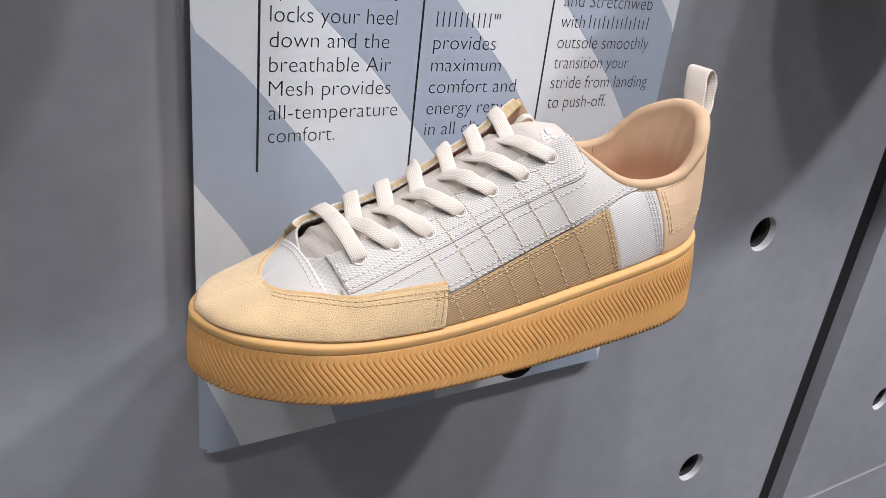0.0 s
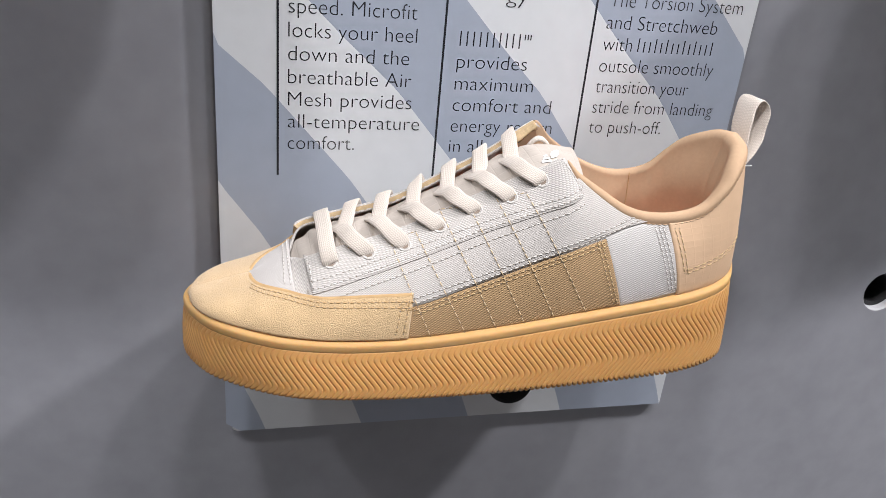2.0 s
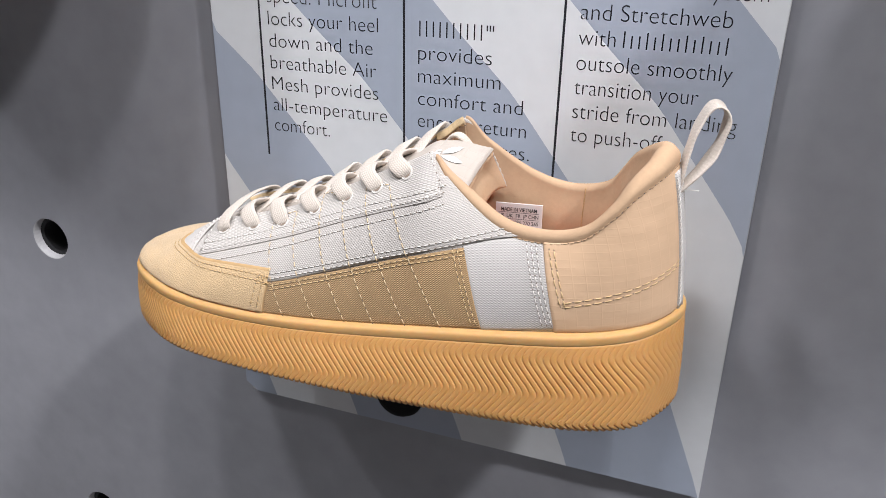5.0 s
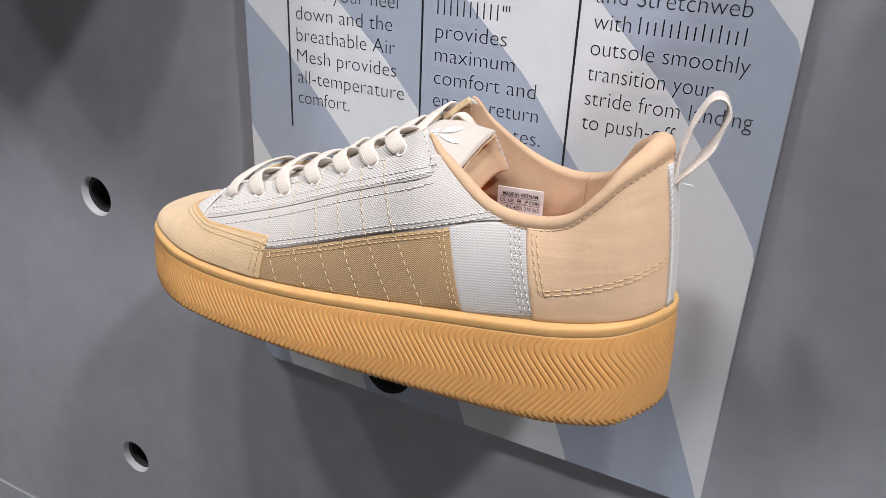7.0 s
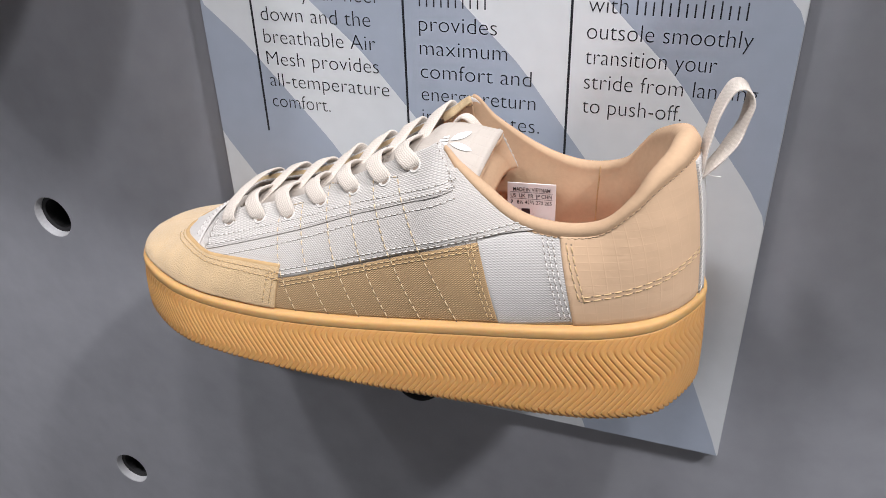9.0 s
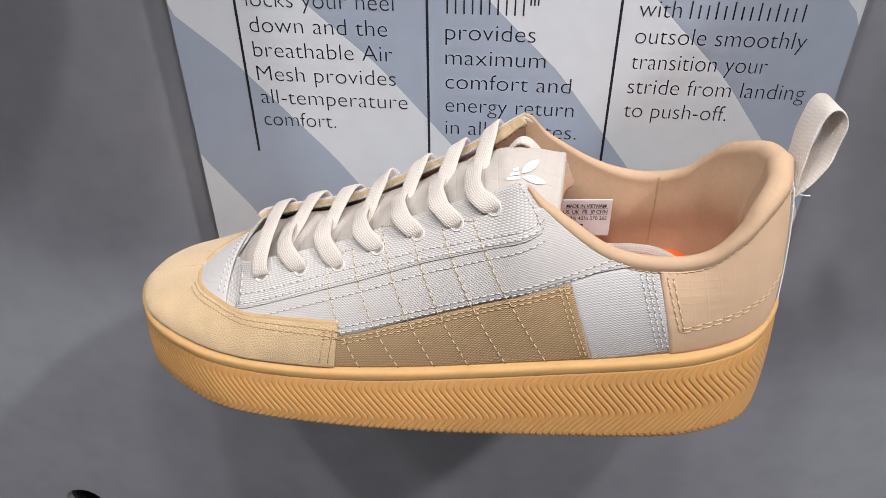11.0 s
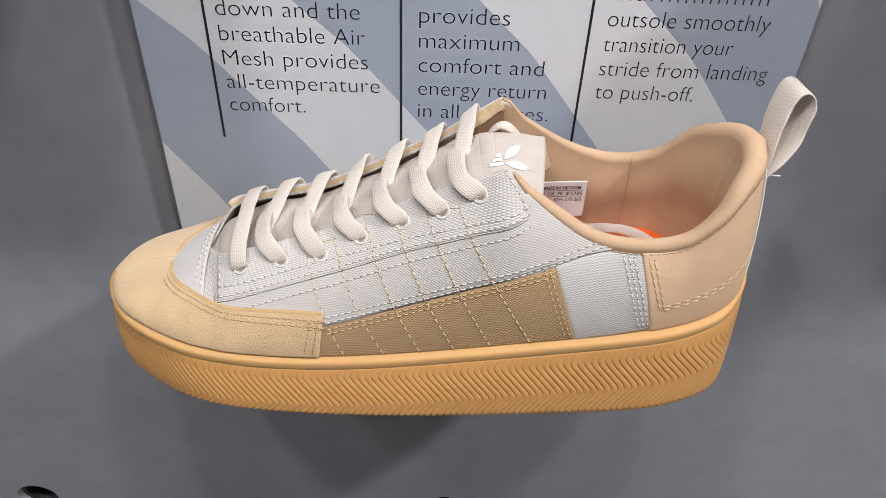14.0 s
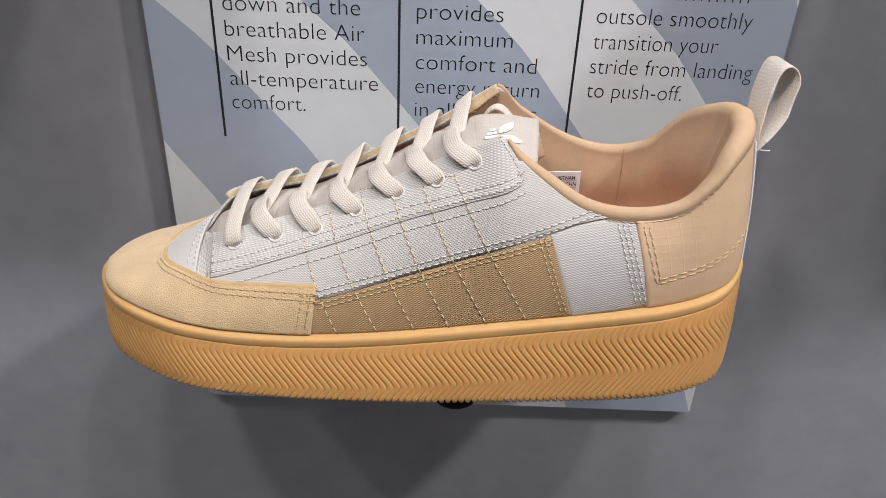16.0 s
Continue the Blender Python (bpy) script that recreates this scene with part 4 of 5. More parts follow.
def suede_strip(side):
    s_end = float(SUEDE_LINE[-1, 0])
    v = steps(18)
    f = S_FRONT / s_end
    u = np.concatenate([np.linspace(0, f - 0.001, 40), np.linspace(f, f + 0.10, 60), np.linspace(f + 0.105, 0.985, 50), [0.995, 1.0]])
    S = np.repeat((u * s_end)[:, None], len(v), 1)
    if side == 0:  # the rear border slants with the cloth
        S = S - 0.004 * (1 - v)[None, :] * (u ** 6)[:, None]
    H = suede_height(S[:, :1]) * v[None, :]
    return sheet("toe_cap", side, S, H, SUEDE, 0.0013, SHOE, 0.0006, "sand suede toe overlay", SUEDE_EDGE, 2)


suede_strip(0)
suede_strip(1)

# vamp cloth from the suede to the straight front of the throat: one smooth dome
def build_vamp():
    nu, nv = 44, 41
    s_end = [locate(0, [(0.1475, 1.2350)])[0, 0]] * 2
    u = np.linspace(0, 1, nu)
    ends = []
    for side in (0, 1):
        s = S_FRONT - 0.010 + (s_end[side] - S_FRONT + 0.010) * u ** 1.5
        ends.append(surf_off(side, s, np.maximum(0.3, suede_height(s) - 0.03), np.full(nu, 0.0006)))
    cx = 0.1238 + (0.1452 - 0.1238) * u
    cz = np.interp(cx, [0.1238, 0.1262, 0.130, 0.143, 0.1452], [1.2298, 1.2313, 1.2334, 1.2412, 1.2424]) + 0.0012
    across = np.linspace(-1, 1, nv)
    rows = []
    for i in range(nu):
        a, b = ends[0][i], ends[1][i]
        line = a * (1 - across[:, None]) / 2 + b * (1 + across[:, None]) / 2
        dome = 1 - across ** 2
        mid_p = (a + b) / 2
        line[:, 0] += (cx[i] - mid_p[0]) * dome
        line[:, 2] += (cz[i] - mid_p[2]) * dome
        rows.append(line)
    rows = np.array(rows)
    uv = [(rows[i, j, 0], rows[i, j, 1]) for i in range(nu) for j in range(nv)]
    vamp = mesh_object("vamp", list(rows.reshape(-1, 3)), grid_faces(nu, nv), VAMP_KNIT, SHOE, True, uv)
    solid = vamp.modifiers.new("thickness", "SOLIDIFY")
    solid.thickness, solid.offset = 0.0010, 0
    tagged(vamp, "pale grey vamp cloth")
    for k in (nu - 3, nu - 7):
        stitch_mesh("stitching", spline(rows[k, 3:-3] + np.array([-0.0002, 0, 0.0007]), 60), np.repeat([[-0.3, 0, 0.95]], 60, 0), THREAD_WHITE, vamp)


build_vamp()

# peach heel counter on both sides
S_HEEL = locate(0, [(0.3385, 1.2735), (0.3480, 1.2370)])
for side in (0, 1):
    u, v = steps(60), steps(22)
    s_lo, s_hi = S_HEEL[1, 0] - 0.002, S_HEEL[0, 0] - 0.002
    start = s_lo + (s_hi - s_lo) * v[None, :]
    S = start + (1 - start) * u[:, None]
    H = np.repeat(v[None, :], len(u), 0) * 0.995
    ob = sheet("heel_counter", side, S, H, RIPSTOP, 0.0010, SHOE, 0.0, "peach ripstop heel")

# ---- collar and lining ----


def collar_curve():
    a = np.linspace(0.592, 1.0, 90)
    near = surf(0, a, np.ones(90))
    far = surf(1, np.linspace(0.577, 1.0, 100)[::-1], np.ones(100))
    return np.vstack([near, far[1:]])


COLLAR = collar_curve()


def build_collar():
    m = len(COLLAR)
    tan = np.gradient(COLLAR, axis=0)
    tan[:, 2] = 0
    tan /= np.linalg.norm(tan, axis=1, keepdims=True)
    out = np.column_stack([tan[:, 1], -tan[:, 0], np.zeros(m)])
    kern = np.ones(21) / 21
    for k in (0, 1):
        out[:, k] = np.convolve(np.pad(out[:, k], 10, mode="edge"), kern, "valid")
    out /= np.linalg.norm(out, axis=1, keepdims=True)
    up = np.array([0, 0, 1.0])
    where = np.linspace(0, 1, m)
    heel = np.exp(-((where - 0.5) / 0.16) ** 2)
    r = 0.0033 + 0.0021 * heel
    r = r * (0.30 + 0.70 * np.clip(np.minimum(where, (1 - where) * 0.45) / 0.08, 0, 1))
    rows = []
    for i in range(m):
        c, o, q = COLLAR[i], out[i], r[i]
        ctr = c - o * (q - 0.0016) + up * (q * 0.2)
        line = [c + o * 0.0012 - up * 0.0035]
        for a in np.linspace(-0.25, math.pi * 1.05, 13):
            line.append(ctr + o * q * math.cos(a) + up * q * math.sin(a))
        floor_z = float(sole_top(c[0])) + 0.003
        inner = ctr - o * q
        drop = inner[2] - floor_z
        for t in (0.08, 0.16, 0.25, 0.34, 0.43, 0.52, 0.61, 0.7, 0.85, 1.0):
            pad = (0.0012 + 0.0020 * heel[i]) * math.sin(min(1, t / 0.75) * math.pi) ** 2
            line.append(np.array([inner[0], inner[1], inner[2] - drop * t]) - o * pad - o * 0.0015 * t)
        rows.append(line)
    rows = np.array(rows)
    nv = rows.shape[1]
    verts = rows.reshape(-1, 3)
    faces = grid_faces(m, nv)
    ob = mesh_object("collar_lining", verts, faces, LINING, SHOE)
    tagged(ob, "padded peach collar lining")
    # stitch row under the roll
    line = rows[:, 0] + out * 0.0006 + up * 0.0022
    stitch_mesh("stitching", line[12:-12], out[12:-12], THREAD_PEACH, ob, 0.0020, 0.0010, 0.00022)
    # seams across the lining
    for i in (36, m - 44):
        pts = rows[i, 10:, :] + 0.0
        inward = -out[i]
        stitch_mesh("lining_seam", spline(pts + inward * 0.0002, 60), np.repeat(inward[None], 60, 0), SUEDE_EDGE, ob, 0.0022, -0.0008, 0.00022, holes=False)
    return ob, rows, out


COLLAR_OB, COLLAR_ROWS, COLLAR_OUT = build_collar()

# peach facing inside the far eyestay, stitched down its front border
S_FACE = [float(np.interp(x, SIDES[1][1][300:1110, 0], np.linspace(0, 1, DENSE)[300:1110])) for x in (0.2645, 0.2805)]
u, v = np.linspace(0, 1, 20), np.linspace(0, 1, 12)
SF = np.repeat((S_FACE[0] + 0.018 + (S_FACE[1] - S_FACE[0] - 0.018) * u)[:, None], 12, 1) - 0.018 * v[None, :] * (1 - u)[:, None]
HF = np.repeat(0.70 + 0.30 * v[None, :], 20, 0)
face = surf_off(1, SF, HF, np.full(SF.shape, -0.0036) - 0.0008 * np.sin(v * math.pi)[None, :])
facing = mesh_object("eyestay_facing", list(face.reshape(-1, 3)), grid_faces(20, 12), LINING, SHOE)
sol = facing.modifiers.new("thickness", "SOLIDIFY")
sol.thickness, sol.offset = 0.0010, 0
tagged(facing, "peach facing behind the eyestay")
stitch_mesh("stitching", face[3] + np.array([0, -0.0006, 0.0002]), np.repeat([[0, -1.0, 0.2]], 12, 0), THREAD_TAN, facing, 0.0022, 0.0008, 0.00025)
stitch_mesh("stitching", spline(face[2:, 10] + np.array([0, -0.0007, 0.0]), 40), np.repeat([[0, -1.0, 0.2]], 40, 0), SUEDE_EDGE, facing, 0.0022, 0.0008, 0.00025)

# insole
bm = bmesh.new()
ring = []
for side in (0, 1):
    a = np.linspace(0.45, 0.985, 60)
    g = surf(side, a if side == 0 else a[::-1], np.zeros(60))
    ring += [(p[0], 0.333 + (p[1] - 0.333) * 0.93, sole_top(p[0]) + 0.0060) for p in g]
bm.faces.new([bm.verts.new(p) for p in ring])
part("insole", bm, INSOLE, SHOE, "orange insole", False)

# ---- tongue ----
TONGUE_LINE = [(0.139, 0.338, 1.2345), (0.148, 0.339, 1.2412), (0.156, 0.340, 1.2468), (0.167, 0.3395, 1.2512), (0.2015, 0.339, 1.2615), (0.2375, 0.338, 1.2795), (0.262, 0.335, 1.2925), (0.278, 0.333, 1.2970), (0.2962, 0.3325, 1.2930)]


def build_tongue():
    nu, nv = 60, 25
    c = spline(TONGUE_LINE, nu)
    verts, uvs = [], []
    for i in range(nu):
        t = i / (nu - 1)
        half = 0.0165 + 0.0030 * min(1, t * 4) - 0.0025 * t
        thick = 0.0028 + 0.0024 * max(0, (t - 0.55) / 0.45)
        tx = c[min(nu - 1, i + 1)] - c[max(0, i - 1)]
        tx /= np.linalg.norm(tx)
        n = np.array([-tx[2], 0, tx[0]])
        tilt = 0.0062 * t ** 4
        for j in range(nv):
            a = math.tau * j / nv
            w, z = math.cos(a), math.sin(a)
            w = math.copysign(abs(w) ** 0.7, w)
            z = math.copysign(abs(z) ** 0.7, z)
            wave = 0.0006 * math.sin(t * 46 + 2 * w) * (t < 0.85)
            crown = -0.0035 * w * w
            verts.append(c[i] + np.array([0, 1, 0]) * w * half + n * (z * thick / 2 + crown * (1 - 0.6 * t) + wave + tilt * w))
            uvs.append((c[i][0], w * half))
    faces = []
    for i in range(nu - 1):
        for j in range(nv):
            a, b = i * nv + j, i * nv + (j + 1) % nv
            faces.append((a, a + nv, b + nv, b))
    ob = mesh_object("tongue", verts, faces, TONGUE_CLOTH, SHOE, True, uvs)
    tagged(ob, "cream ripstop tongue")
    # rounded end with the lining turned out below
    end = [np.array(v) for v in verts[-nv:]]
    ev, ef = list(end), []
    for sc, fwd in ((0.80, 0.0009), (0.5, 0.0014), (0.12, 0.0017)):
        ev += [(end[j] + end[-j % nv]) / 2 + (end[j] - end[-j % nv]) / 2 * sc + np.array([fwd, 0, 0]) for j in range(nv)]
    for k in range(3):
        for j in range(nv):
            a, b = k * nv + j, k * nv + (j + 1) % nv
            ef.append((a, a + nv, b + nv, b))
    ef.append(tuple(range(3 * nv, 4 * nv)))
    cap = mesh_object("tongue_end", ev, [f[::-1] for f in ef], TONGUE_CLOTH, SHOE, True, [(p[1], p[2]) for p in ev])
    tagged(cap, "cream padded end of the tongue")
    # the lining that hangs under the tongue end
    g, nu2, nv2 = [], 14, 16
    for i in range(nu2):
        for j in range(nv2):
            u, v = i / (nu2 - 1), j / (nv2 - 1)
            sink = 0.0125 * (1 - u ** 9) * math.sin(min(1.0, v * 1.05 + 0.22) * 2.7) * (0.6 + 0.4 * u)
            y = 0.3195 + 0.0305 * u + 0.0040 * v
            x = 0.2925 + 0.0075 * v + 0.0040 * u - sink
            z = 1.2885 + 0.0095 * u - 0.0210 * v ** 1.1
            g.append((x, y + 0.003 * v * u, z))
    flap = mesh_object("tongue_lining", g, grid_faces(nu2, nv2), LINING, SHOE)
    so = flap.modifiers.new("thickness", "SOLIDIFY")
    so.thickness = 0.0012
    tagged(flap, "peach lining flap under the tongue")
    # soft peach border along the end, and the pale cut edge of the flap
    def cord(name, path, radius, mat, label):
        p = spline(path, 50)
        tt = np.gradient(p, axis=0)
        tt /= np.linalg.norm(tt, axis=1, keepdims=True)
        s1 = np.cross(tt, np.array([1.0, 0.1, 0.2]))
        s1 /= np.linalg.norm(s1, axis=1, keepdims=True)
        s2 = np.cross(tt, s1)
        vv = []
        for i in range(50):
            wob = radius * (1 + 0.25 * math.sin(i * 0.9) + 0.15 * math.sin(i * 2.3))
            vv += [p[i] + wob * (math.cos(math.tau * k / 8) * s1[i] + math.sin(math.tau * k / 8) * s2[i]) for k in range(8)]
        ff = [(i * 8 + k, i * 8 + (k + 1) % 8, i * 8 + 8 + (k + 1) % 8, i * 8 + 8 + k) for i in range(49) for k in range(8)]
        tagged(mesh_object(name, vv, ff, mat, SHOE), label)
    tip = np.array(verts[-nv:])
    low = tip[[j for j in range(nv) if math.sin(math.tau * j / nv) < 0.2]]
    low = low[np.argsort(low[:, 1])]
    wave = [low[k] + np.array([0.0012 + 0.0006 * math.sin(k * 2.1), 0, -0.0004]) for k in range(0, len(low), 2)]
    cord("tongue_border", wave, 0.0008, LINING, "peach border of the tongue end")
    rows2 = np.array(g).reshape(nu2, nv2, 3)
    cord("flap_edge", list(rows2[-1, ::3]), 0.0008, TONGUE_CLOTH, "cream cut edge of the flap")
    return ob, c


TONGUE, TONGUE_C = build_tongue()


# plain white printed mark on the tongue: three leaves and bars
def mark(pts, name):
    v = []
    for a, b in pts:  # a along the tongue, b across it
        t = float(np.interp(a, TONGUE_C[:, 0], np.linspace(0, 1, len(TONGUE_C))))
        z = float(np.interp(a, TONGUE_C[:, 0], TONGUE_C[:, 2]))
        thick = 0.0028 + 0.0024 * max(0, (t - 0.55) / 0.45)
        w = (b - 0.3330) / 0.0175
        up = (1 - min(0.98, abs(w)) ** 2.857) ** 0.35
        v.append((a, b, z + up * thick / 2 - 0.0035 * w * w * (1 - 0.6 * t) + 0.0062 * t ** 4 * w + 0.0006))
    bm = bmesh.new()
    bm.faces.new([bm.verts.new(p) for p in v])
    part(name, bm, LOGO_WHITE, TONGUE, "white printed mark", False)


def leaf(x0, y0, ang, length, width):
    pts = []
    for k in range(16):
        t = k / 15 if k < 8 else 1 - (k - 8) / 7
        sgn = 1 if k < 8 else -1
        t = (k / 7) if k < 8 else (15 - k) / 7
        w = width * math.sin(math.pi * t) ** 0.8 * sgn
        pts.append((x0 + t * length * math.cos(ang) - w * math.sin(ang), y0 + t * length * math.sin(ang) + w * math.cos(ang)))
    return [p for k, p in enumerate(pts) if k not in (8, 15)]


for ang, ln in ((0.05, 0.0105), (0.95, 0.0125)):
    mark(leaf(0.2790 + 0.0010 * math.cos(ang), 0.3268 + 0.0026 * math.sin(ang), ang, ln, 0.0020), "printed_leaf")
for k in range(3):
    y0, x1 = 0.3250 + 0.0024 * k, 0.2790 - 0.0004 * k
    mark([(0.2735 + 0.0012 * k, y0), (x1, y0 + 0.0008), (x1, y0 + 0.0026), (0.2735 + 0.0012 * k, y0 + 0.0017)], "printed_bar")

# ---- pull loop and heel webbing ----


def ribbon(name, path, across, width, thick, mat, parent, n=80, label="", ease=3):
    """A flat band of webbing along a path; across: the direction of its width at every path point."""
    p = spline(path, n)
    a = spline(across, n) if np.ndim(across) > 1 else np.repeat(np.asarray(across, float)[None], n, 0)
    for _ in range(ease):  # let the band bend softly
        q = p.copy()
        for k in range(3):
            q[:, k] = np.convolve(np.pad(p[:, k], 3, mode="edge"), np.ones(7) / 7, "valid")
        fade = np.clip(np.minimum(np.arange(n), np.arange(n)[::-1]) / 4, 0, 1)[:, None]
        p = p * (1 - fade) + q * fade
    t = np.gradient(p, axis=0)
    t /= np.linalg.norm(t, axis=1, keepdims=True) + 1e-12
    a = a - t * np.sum(a * t, axis=1, keepdims=True)
    a /= np.linalg.norm(a, axis=1, keepdims=True) + 1e-12
    b = np.cross(t, a)
    prof = [(-0.5, 0.12), (-0.46, 0.34), (-0.35, 0.52), (-0.15, 0.6), (0.15, 0.6), (0.35, 0.52), (0.46, 0.34), (0.5, 0.12), (0.5, -0.12), (0.44, -0.4), (0.2, -0.52), (-0.2, -0.52), (-0.44, -0.4), (-0.5, -0.12)]
    width = np.broadcast_to(np.asarray(width, float), (n,))
    verts, uvs = [], []
    d = np.concatenate([[0], np.cumsum(np.linalg.norm(np.diff(p, axis=0), axis=1))])
    seed = rng.random() * 50
    for i in range(n):
        wide = width[i] * (1 + 0.10 * noise.noise(Vector((seed, d[i] * 130, 0))))
        roll = 0.16 * noise.noise(Vector((seed + 9, d[i] * 90, 3)))
        ai, bi = a[i] * math.cos(roll) + b[i] * math.sin(roll), b[i] * math.cos(roll) - a[i] * math.sin(roll)
        for u, v in prof:
            verts.append(p[i] + ai * u * wide + bi * v * thick)
            uvs.append((d[i], u * width[i]))
    m = len(prof)
    faces = []
    for i in range(n - 1):
        for j in range(m):
            q, r = i * m + j, i * m + (j + 1) % m
            faces.append((q, r, r + m, q + m))
    faces += [tuple(range(m))[::-1], tuple(range((n - 1) * m, n * m))]
    ob = mesh_object(name, verts, faces, mat, parent, True, uvs)
    if label:
        tagged(ob, label)
    return ob


LOOP_PATH = [(0.3868, 0.3290, 1.2925), (0.3882, 0.3292, 1.2975), (0.3892, 0.3300, 1.303), (0.3905, 0.3335, 1.313), (0.3935, 0.3385, 1.3248), (0.3985, 0.3420, 1.3318), (0.4036, 0.3415, 1.3288),
             (0.4042, 0.3395, 1.3215), (0.4005, 0.3350, 1.311), (0.3960, 0.3315, 1.3040), (0.3915, 0.3295, 1.2985), (0.3878, 0.3290, 1.2935)]
ribbon("pull_loop", LOOP_PATH, (-0.20, 0.97, 0.05), 0.0075 + 0.0070 * np.sin(np.linspace(0, math.pi, 120)) ** 0.6, 0.0015, LACE, SHOE, 120, "cream webbing pull loop")
for side in (0, 1):
    u, v = np.linspace(0, 1, 8), np.linspace(0, 1, 30)
    sheet("heel_tape", side, np.repeat((0.974 + 0.026 * u)[:, None], 30, 1), np.repeat(v[None, :] * 0.93, 8, 0), WHITE_MESH, 0.0011, SHOE, 0.0010, "white webbing down the heel")
    seam(side, [(0.975, 0.03), (0.975, 0.5), (0.975, 0.9)], THREAD_WHITE, 0.0022, SHOE, raw=True, length=0.0022, gap=0.0006, radius=0.00026, side_tilt=0.0014)

# a loose white thread at the foot of the loop
ribbon("loose_thread", [(0.3905, 0.3275, 1.2975), (0.3940, 0.3265, 1.2968), (0.3975, 0.3258, 1.2972)], (0, 0.3, 1), 0.0005, 0.0005, LOGO_WHITE, SHOE, 16, "loose white thread end")

# ---- laces ----
EYES_X = [0.165, 0.1835, 0.2015, 0.2195, 0.2375, 0.2545, 0.270]
EYES_Z = [1.2470, 1.2518, 1.2565, 1.2655, 1.2745, 1.2825, 1.2915]


def eye_point(side, k, off=0.003):
    z = EYES_Z[k] + (0.001 if side else 0)
    sh = locate(side, [(EYES_X[k], z)])[0]
    return surf_off(side, sh[0], sh[1], np.array(off)), sh


def edge_point(side, x, off, h=1.0):
    b, e = SIDES[side]
    s = float(np.interp(x, e[:, 0][100:1200], np.linspace(0, 1, DENSE)[100:1200]))
    return surf_off(side, s, h, np.array(off))


def eyelet(side, k):
    lift = 0.0036 if side else 0.0019
    c, sh = eye_point(side, k, lift)
    nrm = surf_off(side, sh[0], sh[1], np.array(lift + 0.001)) - c
    nrm /= np.linalg.norm(nrm)
    tx = np.array([1.0, 0, 0.45])
    tx -= nrm * np.dot(tx, nrm)
    tx /= np.linalg.norm(tx)
    ty = np.cross(nrm, tx)
    verts, faces, n = [], [], 20
    for i in range(n):
        a = math.tau * i / n
        for b in range(6):
            q = math.tau * b / 6
            rad = 0.0030 + 0.0004 * math.cos(q)
            verts.append(c + rad * (math.cos(a) * tx + math.sin(a) * ty) + nrm * 0.0004 * math.sin(q))
    for i in range(n):
        for b in range(6):
            faces.append((i * 6 + b, ((i + 1) % n) * 6 + b, ((i + 1) % n) * 6 + (b + 1) % 6, i * 6 + (b + 1) % 6))
    mesh_object("eyelet", verts, faces, THREAD_WHITE, SHOE)
    # flat disc in the ring, coloured dark for the shadow inside the eyelet
    hole = [c + 0.0019 * (math.cos(math.tau * i / 16) * tx + math.sin(math.tau * i / 16) * ty) - nrm * 0.00005 for i in range(16)]
    mesh_object("eyelet_shade_disc", hole, [tuple(range(16))], EYELET_SHADE, SHOE, False)


for k in range(7):
    eyelet(0, k)
    eyelet(1, k)

LACE_W = 0.0086


def mid(a, b, t, up):
    p = a * (1 - t) + b * t
    return p + np.array([0, 0, up])


def lace_run(side, k):
    """From under the opposite edge at eyelet k, over the throat, into eyelet k + 1 of this side."""
    other = 1 - side
    a = edge_point(other, EYES_X[k] + 0.002, -0.004, 0.97)
    e, _ = eye_point(side, k + 1, 0.0012)
    e_in, _ = eye_point(side, k + 1, -0.002)
    edge = edge_point(side, EYES_X[k + 1] - (0.0085 if side == 0 else 0.002), 0.0046 if side == 0 else 0.0062)
    lift = 0.0020 if side == 0 else 0.0008
    m1, m2 = mid(a, edge, 0.4, lift), mid(a, edge, 0.75, lift + 0.0010 + rng.random() * 0.0012)
    near_eye, _ = eye_point(side, k + 1, 0.0036)
    near_eye = near_eye * 0.75 + edge * 0.25 + np.array([0, 0, 0.0006])
    path = [a, m1, m2, edge + np.array([0, 0, 0.0010]), near_eye, e, e_in]
    run = np.array([0.85, 0.15, 0.45])
    n = 60
    w = LACE_W * (1 - 0.34 * np.clip((np.linspace(0, 1, n) - 0.72) / 0.25, 0, 1))
    tilt = 0.6 * (rng.random() - 0.5)
    turn = [run + np.array([0, tilt * f, tilt * f * 0.8]) for f in (0, 0.2, 0.6, 1.0, 0.5, -0.4, -0.6)]
    ribbon("lace", path, turn, w, 0.0017, LACE, SHOE, n, ease=6)


for k in range(6):
    lace_run(1, k)
    lace_run(0, k)
a, _ = eye_point(0, 0, -0.002)
b, _ = eye_point(0, 0, 0.0035)
c2 = edge_point(0, 0.164, 0.0045)
d2 = edge_point(1, 0.164, 0.0055)
e2, _ = eye_point(1, 0, 0.003)
f2, _ = eye_point(1, 0, -0.002)
ribbon("lace", [a, b, c2, (c2 + d2) / 2 + np.array([0, 0, 0.003]), d2, e2, f2], (0.9, 0, 0.4), LACE_W, 0.0014, LACE, SHOE, 60)
# raw tan border along the top of the far eyestay's facing
border = [edge_point(1, x, -0.0022) + np.array([0, -0.0006, 0.0004]) for x in (0.2650, 0.2700, 0.2750, 0.2795)]
ribbon("facing_border", border, (0, 0.55, 0.83), 0.0042, 0.0012, EDGE_TAN, SHOE, 40, "raw tan border of the facing")
# loose lace ends: one tucked behind the far eyestay, one lying on the insole
ribbon("lace", [(0.272, 0.352, 1.293), (0.2765, 0.351, 1.3015), (0.2815, 0.350, 1.3030), (0.2875, 0.351, 1.296), (0.291, 0.352, 1.288)], (0.3, 0.9, 0), 0.0055, 0.0018, LACE, SHOE, 40)
